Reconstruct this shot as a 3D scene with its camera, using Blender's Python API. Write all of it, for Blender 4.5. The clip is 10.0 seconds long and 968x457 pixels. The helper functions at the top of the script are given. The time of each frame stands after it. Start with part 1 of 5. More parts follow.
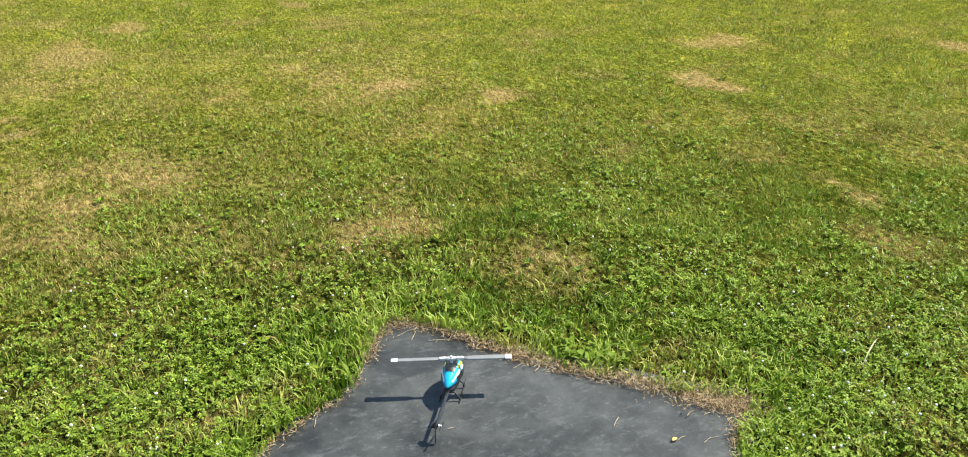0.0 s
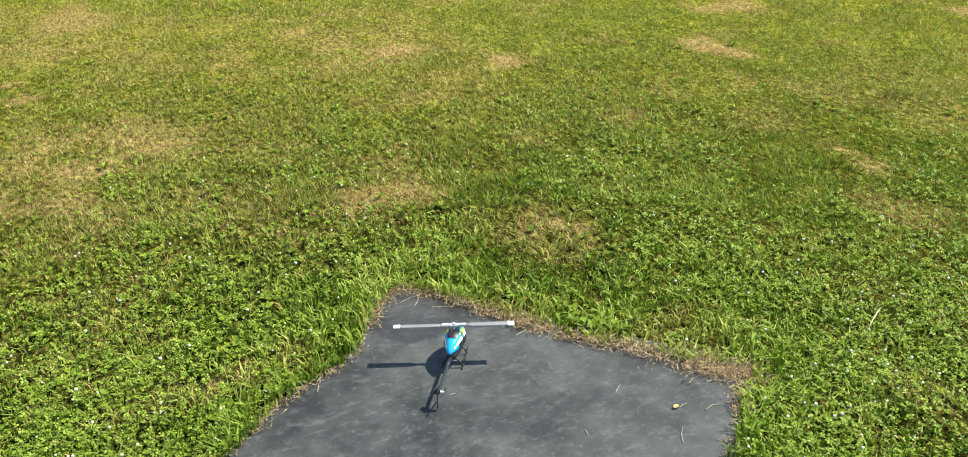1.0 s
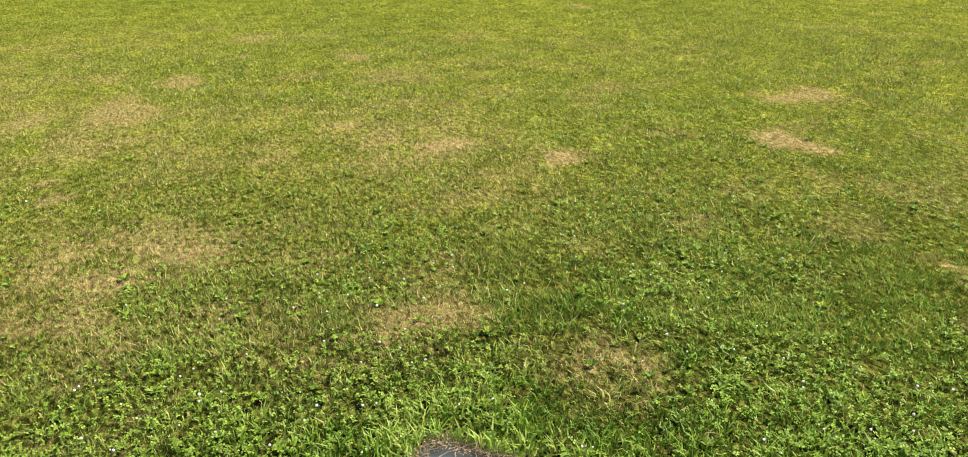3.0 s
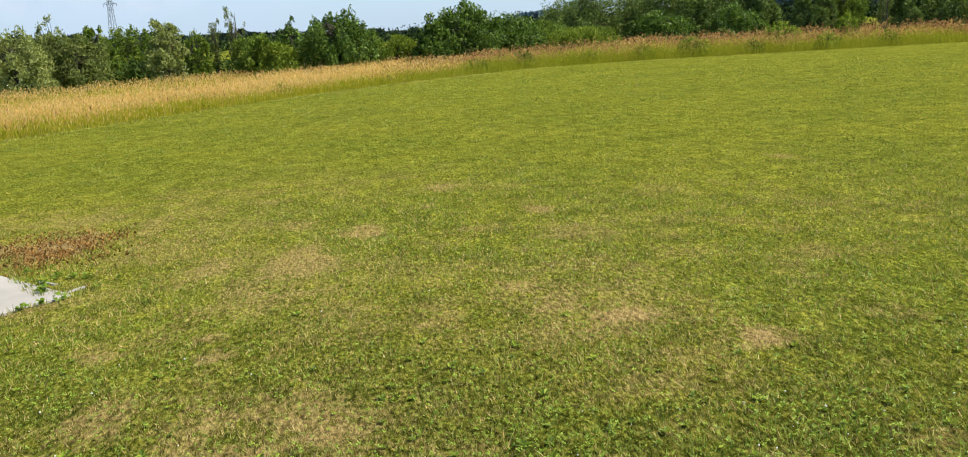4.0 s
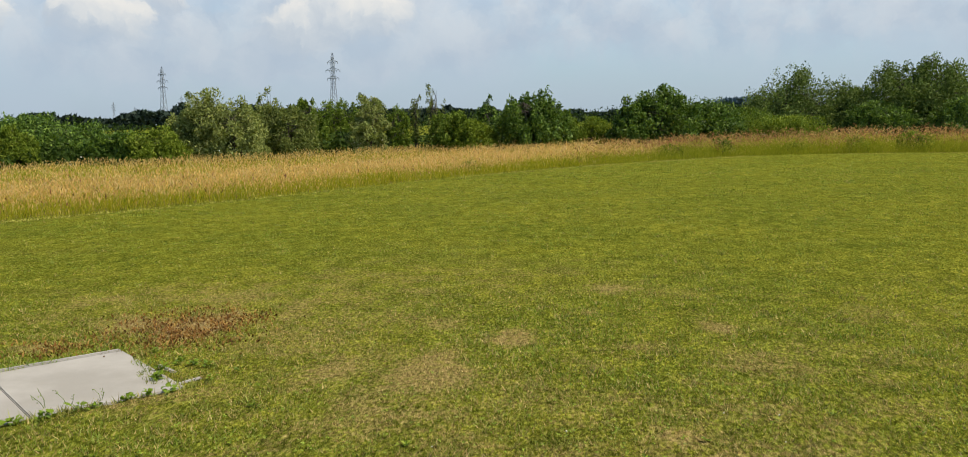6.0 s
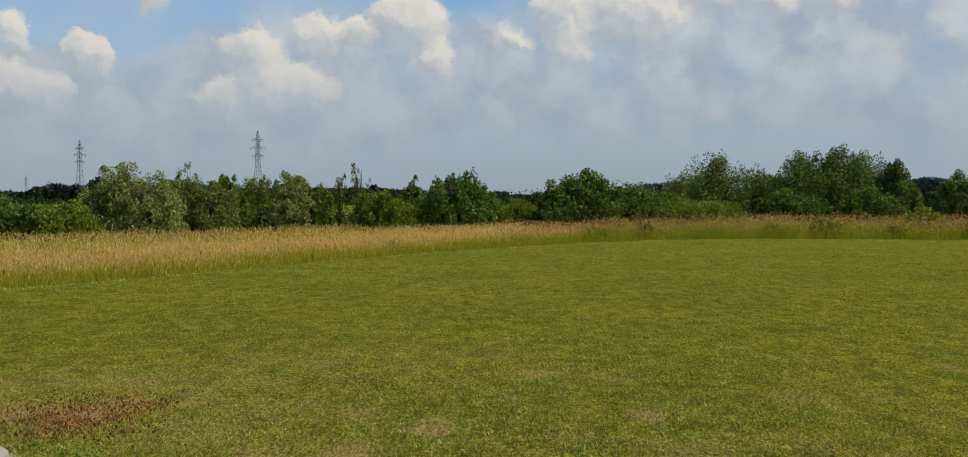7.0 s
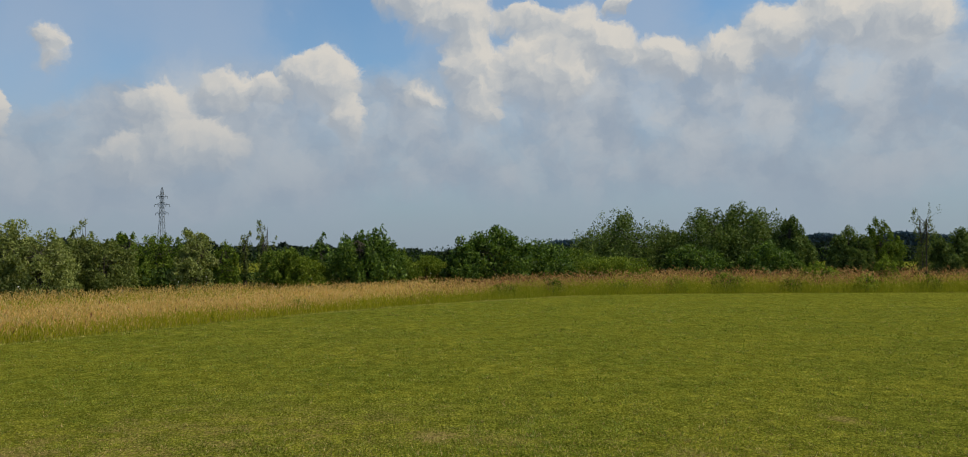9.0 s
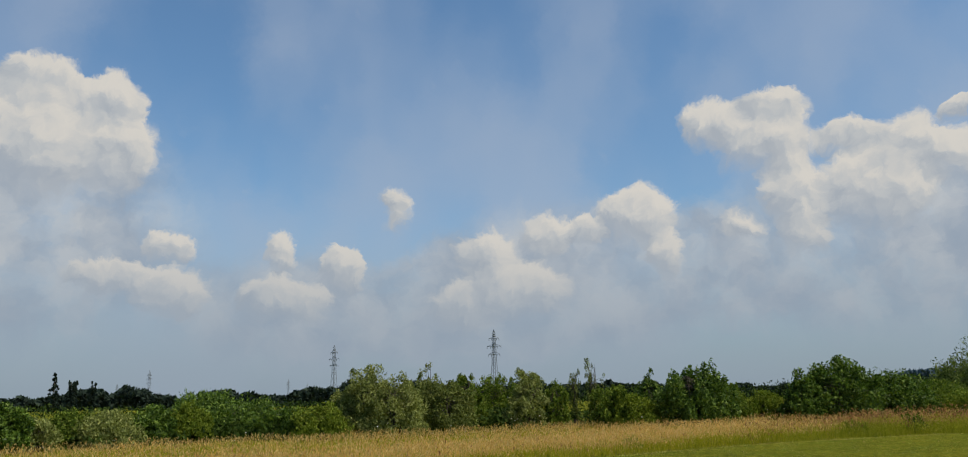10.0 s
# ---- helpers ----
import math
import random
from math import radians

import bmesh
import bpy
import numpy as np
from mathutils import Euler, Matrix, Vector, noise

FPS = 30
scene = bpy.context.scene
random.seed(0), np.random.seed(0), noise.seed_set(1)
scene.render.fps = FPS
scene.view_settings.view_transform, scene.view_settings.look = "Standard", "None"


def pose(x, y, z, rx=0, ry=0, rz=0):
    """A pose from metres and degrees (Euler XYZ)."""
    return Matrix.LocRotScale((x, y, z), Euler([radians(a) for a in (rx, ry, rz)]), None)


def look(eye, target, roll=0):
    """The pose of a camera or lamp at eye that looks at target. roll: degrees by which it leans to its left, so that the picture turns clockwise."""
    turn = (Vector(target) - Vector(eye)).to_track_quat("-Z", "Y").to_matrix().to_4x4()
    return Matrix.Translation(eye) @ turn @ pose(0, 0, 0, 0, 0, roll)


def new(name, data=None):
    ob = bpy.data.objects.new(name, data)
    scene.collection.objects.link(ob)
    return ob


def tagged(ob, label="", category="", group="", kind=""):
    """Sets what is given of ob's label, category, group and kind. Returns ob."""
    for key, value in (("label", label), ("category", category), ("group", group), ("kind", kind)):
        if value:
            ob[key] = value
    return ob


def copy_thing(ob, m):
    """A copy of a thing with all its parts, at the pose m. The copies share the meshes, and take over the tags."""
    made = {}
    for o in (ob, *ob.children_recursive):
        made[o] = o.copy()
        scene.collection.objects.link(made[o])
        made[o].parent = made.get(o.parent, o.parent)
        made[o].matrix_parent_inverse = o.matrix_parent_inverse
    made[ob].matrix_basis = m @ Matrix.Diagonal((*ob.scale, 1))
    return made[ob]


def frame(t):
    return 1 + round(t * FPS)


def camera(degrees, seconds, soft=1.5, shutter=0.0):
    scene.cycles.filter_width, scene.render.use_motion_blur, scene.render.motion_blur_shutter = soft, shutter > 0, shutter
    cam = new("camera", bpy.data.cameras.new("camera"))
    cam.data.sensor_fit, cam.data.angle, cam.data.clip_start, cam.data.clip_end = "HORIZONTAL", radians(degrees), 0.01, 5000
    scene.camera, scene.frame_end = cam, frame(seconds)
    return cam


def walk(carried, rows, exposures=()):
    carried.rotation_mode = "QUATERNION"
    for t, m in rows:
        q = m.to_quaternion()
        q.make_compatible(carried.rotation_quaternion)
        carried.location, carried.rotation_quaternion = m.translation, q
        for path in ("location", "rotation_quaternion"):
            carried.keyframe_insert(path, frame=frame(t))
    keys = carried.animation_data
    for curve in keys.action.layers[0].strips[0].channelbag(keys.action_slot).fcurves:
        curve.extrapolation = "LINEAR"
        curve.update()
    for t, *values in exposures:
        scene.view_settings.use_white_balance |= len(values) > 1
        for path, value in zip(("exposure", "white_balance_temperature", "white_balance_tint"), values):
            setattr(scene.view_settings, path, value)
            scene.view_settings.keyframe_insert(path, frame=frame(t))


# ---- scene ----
cam = camera(58.0, 10.0, soft=1.0)
PATH = [
    (0, (-0.714, -2.225, 1.604), (1.126, 1.918, -0.505), -0.41),
    (0.5, (-0.711, -2.228, 1.600), (1.079, 1.857, -0.662), -0.37),
    (1, (-0.698, -2.221, 1.599), (1.070, 1.863, -0.680), -0.45),
    (1.5, (-0.658, -2.209, 1.599), (1.087, 1.882, -0.685), -0.55),
    (2, (-0.587, -2.166, 1.589), (1.102, 1.939, -0.712), -0.83),
    (2.2, (-0.568, -2.112, 1.585), (1.100, 1.998, -0.723), -0.85),
    (3.3, (-0.409, -1.667, 1.590), (0.960, 2.868, -0.010), -2.15),
    (3.5, (-0.339, -1.571, 1.606), (0.866, 3.074, 0.200), -2.50),
    (4, (-0.251, -1.300, 1.596), (0.293, 3.549, 0.504), -3.05),
    (4.5, (-0.194, -0.977, 1.609), (-0.238, 3.889, 0.458), -2.03),
    (5, (-0.012, -0.751, 1.612), (-0.502, 4.092, 0.469), -2.01),
    (5.5, (0.055, -0.564, 1.611), (-0.515, 4.290, 0.559), -1.75),
    (6, (0.014, -0.371, 1.630), (-0.498, 4.565, 1.014), -0.89),
    (6.2, (0.013, -0.318, 1.634), (-0.417, 4.641, 1.159), -0.41),
    (7.3, (0.013, -0.022, 1.595), (-0.002, 4.976, 1.479), 0.09),
    (7.5, (0.000, -0.000, 1.598), (0.000, 4.999, 1.496), -0.01),
    (8, (0.048, 0.028, 1.607), (0.115, 5.027, 1.625), 0.02),
    (8.5, (0.120, 0.032, 1.618), (0.501, 5.014, 1.803), -0.02),
    (9, (0.147, 0.041, 1.609), (0.564, 5.021, 1.777), -0.13),
    (9.5, (0.053, 0.022, 1.617), (-0.020, 5.018, 1.820), -0.16),
    (9.7, (0.044, 0.016, 1.613), (-0.485, 4.968, 2.062), -0.77),
    (10, (0.037, 0.010, 1.611), (-1.313, 4.729, 2.566), -1.14),
]
EXPOSURES = [(0, 1.06, 6750, 8), (2.2, 1.06, 6800, 8), (3.5, 0.99, 6650, 9), (4.0, 0.71, 6700, 10), (4.5, 0.68, 6950, 10), (5.0, 0.66, 7100, 10), (5.5, 0.57, 7100, 10), (6.2, 0.12, 7050, 10), (7.5, -0.28, 7000, 10), (10, -0.36, 6900, 10)]
walk(cam, [(t, look(eye, aim, roll)) for t, eye, aim, roll in PATH], EXPOSURES)

# ---- sky and sun ----
SUN_ELEVATION, SUN_BEARING = 56.0, 100.0      # bearing clockwise from +y

# clouds: bearing, elevation, half width, half height, in degrees
WEST_CLOUDS = [(-44.2, 18.9, 2.3, 1.4), (-41.0, 18.0, 1.6, 1.4), (-39.3, 18.2, 1.4, 1.7), (-39.4, 15.4, 2.1, 2.6), (-44.2, 15.3, 3.9, 3.2), (-36.1, 9.6,
               1.5, 1.0), (-39.3, 7.6, 2.8, 1.0), (-35.7, 6.6, 2.2, 1.6), (-29.3, 9.2, 1.0, 1.4), (-29.0, 6.2, 2.8, 1.4), (-25.3, 8.4, 1.4, 1.4), (-22.1, 13.2, 1.0, 0.9, 0.5),
               (-21.8, 12.0, 1.0, 1.3, 0.4), (-15.8, 9.3, 2.0, 1.5), (-11.8, 10.4, 1.6, 1.4), (-9.2, 10.7, 1.1, 1.0), (-5.9, 11.6,
               2.6, 1.8), (-4.2, 8.9, 1.1, 1.6), (-14.2, 6.9, 3.9, 1.8), (-17.5, 5.6, 2.4, 1.6, 0.6)]
EAST_CLOUDS = [(3.2, 17.6, 2.2, 1.1), (-0.8, 16.8, 1.8, 1.4), (2.6, 15.4, 3.0, 1.8), (4.0, 12.2, 1.9, 2.3), (0.4, 10.3, 1.6, 1.0, 0.5), (4.5, 9.9, 1.5, 1.4),
               (7.4, 15.4, 1.6, 1.1), (10.7, 14.6, 2.1, 1.7), (13.1, 13.6, 1.9, 1.6), (8.8, 12.0, 3.2, 2.3), (13.5, 16.2, 1.0, 0.6), (16.6, 12.6, 1.7, 1.6), (20.6, 12.6, 2.0, 1.5), (23.2, 13.8, 2.0, 1.6),
               (26.6, 14.6, 2.2, 1.6), (30.5, 14.0, 3.0, 2.0), (-25.3, 8.4, 1.5, 1.5, 0.7)]
SOFT_CLOUDS = [(9, 8.5, 15, 7), (27, 9, 15, 8), (-9, 7.5, 14, 6), (-45, 10.5, 13, 9.5), (-27, 5.5, 11, 4.5), (-17, 6, 8, 5)]


class Tree:
    """Short calls for building a node tree."""

    def __init__(self, tree):
        self.tree = tree

    def node(self, kind):
        return self.tree.nodes.new(kind)

    def link(self, a, b):
        self.tree.links.new(a, b)

    def feed(self, socket, value):
        if isinstance(value, bpy.types.NodeSocket):
            self.link(value, socket)
        else:
            socket.default_value = value

    def math(self, op, a, b=None, c=None, clamp=False):
        n = self.node("ShaderNodeMath")
        n.operation, n.use_clamp = op, clamp
        for i, v in enumerate((a, b, c)):
            if v is not None:
                self.feed(n.inputs[i], v)
        return n.outputs[0]

    def vec(self, op, a, b=None, c=None):
        n = self.node("ShaderNodeVectorMath")
        n.operation = op
        for i, v in enumerate((a, b, c)):
            if v is not None:
                self.feed(n.inputs[i], v)
        return n.outputs["Value"] if op in ("LENGTH", "DOT_PRODUCT") else n.outputs["Vector"]

    def noise(self, vector, scale, detail=4.0, rough=0.55, out="Fac"):
        n = self.node("ShaderNodeTexNoise")
        if vector is not None:
            self.link(vector, n.inputs["Vector"])
        n.inputs["Scale"].default_value, n.inputs["Detail"].default_value, n.inputs["Roughness"].default_value = scale, detail, rough
        return n.outputs[out]

    def ramp(self, fac, stops):
        n = self.node("ShaderNodeValToRGB")
        self.link(fac, n.inputs[0])
        while len(n.color_ramp.elements) < len(stops):
            n.color_ramp.elements.new(0.5)
        for e, (p, c) in zip(n.color_ramp.elements, stops):
            e.position, e.color = p, (*c, 1)
        return n.outputs[0]

    def mix(self, fac, a, b, blend="MIX"):
        n = self.node("ShaderNodeMix")
        n.data_type, n.blend_type = "RGBA", blend
        self.feed(n.inputs["Factor"], fac)
        for i, v in ((6, a), (7, b)):
            self.feed(n.inputs[i], v if isinstance(v, bpy.types.NodeSocket) else (*v, 1))
        return n.outputs[2]

    def attribute(self, name):
        n = self.node("ShaderNodeAttribute")
        n.attribute_name = name
        return n.outputs["Fac"]

    def step(self, v, lo, hi, a=0.0, b=1.0):
        n = self.node("ShaderNodeMapRange")
        n.interpolation_type = "SMOOTHSTEP"
        self.link(v, n.inputs[0])
        for i, x in enumerate((lo, hi, a, b)):
            n.inputs[i + 1].default_value = x
        return n.outputs[0]


def make_world():
    world = bpy.data.worlds.new("sky")
    scene.world = world
    world.use_nodes = True
    world.node_tree.nodes.clear()
    t = Tree(world.node_tree)
    sky = t.node("ShaderNodeTexSky")
    sky.sky_type, sky.sun_disc = "NISHITA", False
    sky.sun_elevation, sky.sun_rotation = radians(SUN_ELEVATION), radians(SUN_BEARING)
    sky.air_density, sky.dust_density, sky.ozone_density = 1.0, 1.5, 1.5
    way = t.node("ShaderNodeTexCoord").outputs["Generated"]
    xyz = t.node("ShaderNodeSeparateXYZ")
    t.link(way, xyz.inputs[0])
    bearing = t.math("MULTIPLY", t.math("ARCTAN2", xyz.outputs[0], xyz.outputs[1]), 57.2958)
    height = t.math("MULTIPLY", t.math("ARCSINE", xyz.outputs[2]), 57.2958)
    both = t.node("ShaderNodeCombineXYZ")
    t.link(bearing, both.inputs[0])
    t.link(height, both.inputs[1])
    flat = both.outputs[0]
    # the edges billow: coarse and fine displacement of the lookup
    for scale, amount, detail in ((0.22, 1.6, 2.0), (0.75, 1.3, 3.0), (2.2, 0.7, 3.0), (5.5, 0.16, 2.0)):
        wob = t.vec("SUBTRACT", t.noise(flat, scale, detail, 0.6, "Color"), (0.5, 0.5, 0.5))
        flat = t.vec("ADD", flat, t.vec("MULTIPLY", wob, (amount, amount, 0.0)))
    dens, lit = None, None
    for a, e, ra, re, *thin in WEST_CLOUDS + EAST_CLOUDS:
        q = t.vec("MULTIPLY_ADD", flat, (1 / (1.3 * ra), 1 / (1.3 * re), 0), (-a / (1.3 * ra), -e / (1.3 * re), 0))
        v = t.math("SUBTRACT", 1.0, t.vec("LENGTH", q), clamp=True)
        if thin:
            v = t.math("MULTIPLY", v, thin[0])
        s = t.vec("DOT_PRODUCT", q, (0.35, 0.8, 0))
        lit = t.math("MULTIPLY", s, v) if lit is None else t.math("MULTIPLY_ADD", s, v, lit)
        dens = v if dens is None else t.math("ADD", dens, v)
    # billows: fractal edges, and relief lit from the upper right
    puff = t.noise(flat, 0.55, 3.0, 0.45)
    puff_sunward = t.noise(t.vec("ADD", flat, (0.28, 0.44, 0.0)), 0.55, 3.0, 0.45)
    mask = t.step(t.math("MULTIPLY_ADD", t.math("SUBTRACT", puff, 0.5), 0.38, dens), 0.06, 0.34)
    tone = t.math("DIVIDE", lit, t.math("MAXIMUM", dens, 0.02))
    mask = t.math("MULTIPLY", mask, t.step(tone, -0.85, -0.1, 0.15, 1.0))       # the bases melt into the grey below
    fluff = t.noise(flat, 0.3, 4.0, 0.5)
    tone = t.math("MULTIPLY_ADD", t.math("SUBTRACT", puff, puff_sunward), 1.3, tone)
    bright = t.ramp(t.step(tone, -0.55, 0.55), ((0.0, (6.4, 7.4, 8.8)), (0.45, (8.6, 9.3, 10.1)), (1.0, (11.6, 11.5, 11.2))))
    # soft grey masses round the towers, thin high veil, and the haze over the horizon
    soft = None
    for a, e, ra, re in SOFT_CLOUDS:
        q = t.vec("MULTIPLY_ADD", flat, (1 / ra, 1 / re, 0), (-a / ra, -e / re, 0))
        v = t.math("SUBTRACT", 1.0, t.vec("LENGTH", q), clamp=True)
        soft = v if soft is None else t.math("ADD", soft, v)
    soft = t.math("MULTIPLY", t.step(soft, 0.0, 0.5), t.step(t.noise(flat, 0.18, 5.0, 0.6), 0.25, 0.6, 0.6, 1.0))
    veil = t.math("MULTIPLY", t.step(t.noise(t.vec("MULTIPLY", flat, (1.0, 0.7, 1.0)), 0.07, 3.0, 0.5), 0.36, 0.66), t.step(height, 50.0, 24.0, 0.10, 0.6))
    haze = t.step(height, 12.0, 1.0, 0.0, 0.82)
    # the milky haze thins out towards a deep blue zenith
    # the sky overhead, out of view, is dimmed to deepen the shadows
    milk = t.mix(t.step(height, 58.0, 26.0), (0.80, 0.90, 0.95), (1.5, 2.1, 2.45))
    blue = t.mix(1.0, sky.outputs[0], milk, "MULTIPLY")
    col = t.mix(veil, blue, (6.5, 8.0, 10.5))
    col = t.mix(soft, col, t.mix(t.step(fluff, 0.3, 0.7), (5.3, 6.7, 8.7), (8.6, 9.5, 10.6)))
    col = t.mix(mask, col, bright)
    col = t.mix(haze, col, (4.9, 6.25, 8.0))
    bg = t.node("ShaderNodeBackground")
    t.link(col, bg.inputs[0])
    bg.inputs[1].default_value = 0.07
    t.link(bg.outputs[0], t.node("ShaderNodeOutputWorld").inputs[0])


make_world()
sun = new("sun", bpy.data.lights.new("sun", "SUN"))
sun.data.energy, sun.data.angle, sun.data.color = 5.0, radians(0.55), (1.0, 0.94, 0.82)
towards = Vector((math.sin(radians(SUN_BEARING)) * math.cos(radians(SUN_ELEVATION)),
                  math.cos(radians(SUN_BEARING)) * math.cos(radians(SUN_ELEVATION)), math.sin(radians(SUN_ELEVATION))))
sun.matrix_world = look(towards * 60, (0, 0, 0))


# ---- materials ----
def material(name, rough=0.8, metal=0.0, spec=0.5):
    mat = bpy.data.materials.new(name)
    mat.use_nodes = True
    t = Tree(mat.node_tree)
    bsdf = mat.node_tree.nodes["Principled BSDF"]
    bsdf.inputs["Roughness"].default_value, bsdf.inputs["Metallic"].default_value = rough, metal
    bsdf.inputs["Specular IOR Level"].default_value = spec
    return mat, t, bsdf


def plain(name, colour, rough=0.5, metal=0.0, grain=0.12, scale=60.0):
    """Paint, plastic or metal with a little unevenness in colour and gloss."""
    mat, t, bsdf = material(name, rough, metal)
    where = t.node("ShaderNodeTexCoord").outputs["Object"]
    n = t.noise(where, scale, 5.0)
    dark = tuple(c * (1 - grain) for c in colour)
    light = tuple(min(1, c * (1 + grain)) for c in colour)
    t.link(t.ramp(n, ((0.3, dark), (0.7, light))), bsdf.inputs["Base Color"])
    t.link(t.step(n, 0.2, 0.8, max(0.05, rough - 0.1), min(1, rough + 0.1)), bsdf.inputs["Roughness"])
    return mat


def leaf_material(name, stops, dry=None, lucent=0.35, rough=0.65, gloss=0.05, patchy=0.0, patch_scale=0.5, tone=0.0):
    """Foliage: colour by leaf, light passes through; stops: ramp over each leaf's own random number."""
    mat, t, bsdf = material(name, rough, 0.0, gloss)
    geo = t.node("ShaderNodeNewGeometry")
    r = geo.outputs["Random Per Island"]
    if tone:
        r = t.math("ADD", t.math("MULTIPLY", r, 1 - tone), t.math("MULTIPLY", t.attribute("tone"), tone))
    if patchy:
        n = t.noise(geo.outputs["Position"], patch_scale, 3.0)
        r = t.math("ADD", t.math("MULTIPLY", r, 1 - patchy), t.math("MULTIPLY", t.step(n, 0.3, 0.7), patchy))
    col = t.ramp(r, stops)
    if dry:
        at = t.attribute("dry")
        straw = t.ramp(geo.outputs["Random Per Island"], dry)
        col = t.mix(at, col, straw)
    t.link(col, bsdf.inputs["Base Color"])
    trans = t.node("ShaderNodeBsdfTranslucent")
    t.link(t.mix(1.0, col, (1.15, 1.2, 0.55), "MULTIPLY"), trans.inputs[0])
    mix = t.node("ShaderNodeMixShader")
    mix.inputs[0].default_value = lucent
    t.link(bsdf.outputs[0], mix.inputs[1])
    t.link(trans.outputs[0], mix.inputs[2])
    t.link(mix.outputs[0], mat.node_tree.nodes["Material Output"].inputs[0])
    return mat


def ground_material():
    mat, t, bsdf = material("turf", 1.0, 0.0, 0.0)
    where = t.node("ShaderNodeNewGeometry").outputs["Position"]
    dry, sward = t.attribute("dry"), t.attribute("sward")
    fine = t.noise(t.vec("MULTIPLY", where, (1.0, 0.5, 1.0)), 46.0, 6.0, 0.72)
    mid = t.noise(where, 5.0, 5.0, 0.65)
    wide = t.noise(where, 0.45, 4.0, 0.6)
    stretch = t.vec("MULTIPLY", where, (1.0, 0.5, 1.0))
    tufts = t.noise(stretch, 13.0, 5.0, 0.75)
    green = t.ramp(fine, ((0.36, (0.031, 0.034, 0.005)), (0.5, (0.107, 0.112, 0.014)), (0.62, (0.242, 0.238, 0.042))))
    lush = t.ramp(fine, ((0.36, (0.021, 0.027, 0.004)), (0.5, (0.078, 0.092, 0.012)), (0.62, (0.184, 0.196, 0.036))))
    straw = t.ramp(fine, ((0.32, (0.060, 0.040, 0.014)), (0.5, (0.230, 0.165, 0.062)), (0.68, (0.430, 0.325, 0.140))))
    col = t.mix(t.step(t.math("ADD", t.math("MULTIPLY", mid, 0.5), t.math("MULTIPLY", wide, 0.5)), 0.42, 0.6), lush, green)
    col = t.mix(t.math("MULTIPLY", t.step(tufts, 0.60, 0.38), 0.43), col, (0.026, 0.032, 0.004))
    # bare thatch and soil between the plants of the open turf, darkened for the shade among the blades; closed sward
    # farther out, lighter
    shaded_thatch = t.ramp(fine, ((0.38, (0.006, 0.006, 0.003)), (0.5, (0.032, 0.036, 0.006)), (0.60, (0.125, 0.120, 0.026))))
    # tussocks and hollows of the closed sward, their light and dark put into the colour, over the tufts' own grain
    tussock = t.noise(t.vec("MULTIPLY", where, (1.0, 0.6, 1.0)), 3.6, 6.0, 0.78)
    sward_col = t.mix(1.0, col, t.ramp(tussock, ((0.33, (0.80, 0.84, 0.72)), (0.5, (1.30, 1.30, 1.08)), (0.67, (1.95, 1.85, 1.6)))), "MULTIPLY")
    col = t.mix(sward, shaded_thatch, sward_col)
    # the straw lies in wisps between the green
    wisps = t.noise(t.vec("MULTIPLY", where, (1.0, 0.5, 1.0)), 30.0, 4.0, 0.7)
    col = t.mix(t.step(t.math("MULTIPLY_ADD", t.math("SUBTRACT", wisps, 0.5), 1.7, dry), 0.16, 0.88), col, straw)
    t.link(col, bsdf.inputs["Base Color"])
    bump = t.node("ShaderNodeBump")
    bump.inputs["Strength"].default_value, bump.inputs["Distance"].default_value = 1.0, 0.045
    t.link(t.math("ADD", tufts, t.math("MULTIPLY", fine, 0.4)), bump.inputs["Height"])
    t.link(bump.outputs[0], bsdf.inputs["Normal"])
    return mat


def rubber_material():
    mat, t, bsdf = material("dusty_rubber", 0.7, 0.0, 0.4)
    where = t.node("ShaderNodeNewGeometry").outputs["Position"]
    dust = t.noise(where, 3.4, 8.0, 0.68)
    fine = t.noise(where, 38.0, 5.0, 0.7)
    streak = t.noise(t.vec("MULTIPLY", where, (3.0, 22.0, 1.0)), 1.6, 4.0, 0.6)
    smear = t.noise(t.vec("MULTIPLY", where, (1.0, 2.0, 1.0)), 13.0, 8.0, 0.75)
    col = t.mix(t.step(dust, 0.35, 0.72), (0.011, 0.0135, 0.0145), (0.060, 0.067, 0.068))
    col = t.mix(t.math("MULTIPLY", t.step(smear, 0.50, 0.68), 0.42), col, (0.105, 0.115, 0.118))
    col = t.mix(t.math("MULTIPLY", t.step(fine, 0.55, 0.75), 0.45), col, (0.13, 0.132, 0.135))
    col = t.mix(t.math("MULTIPLY", t.step(streak, 0.60, 0.72), 0.25), col, (0.12, 0.12, 0.12))
    t.link(col, bsdf.inputs["Base Color"])
    t.link(t.step(dust, 0.3, 0.7, 0.55, 0.85), bsdf.inputs["Roughness"])
    bump = t.node("ShaderNodeBump")
    bump.inputs["Strength"].default_value, bump.inputs["Distance"].default_value = 0.35, 0.004
    t.link(t.math("ADD", fine, dust), bump.inputs["Height"])
    t.link(bump.outputs[0], bsdf.inputs["Normal"])
    return mat


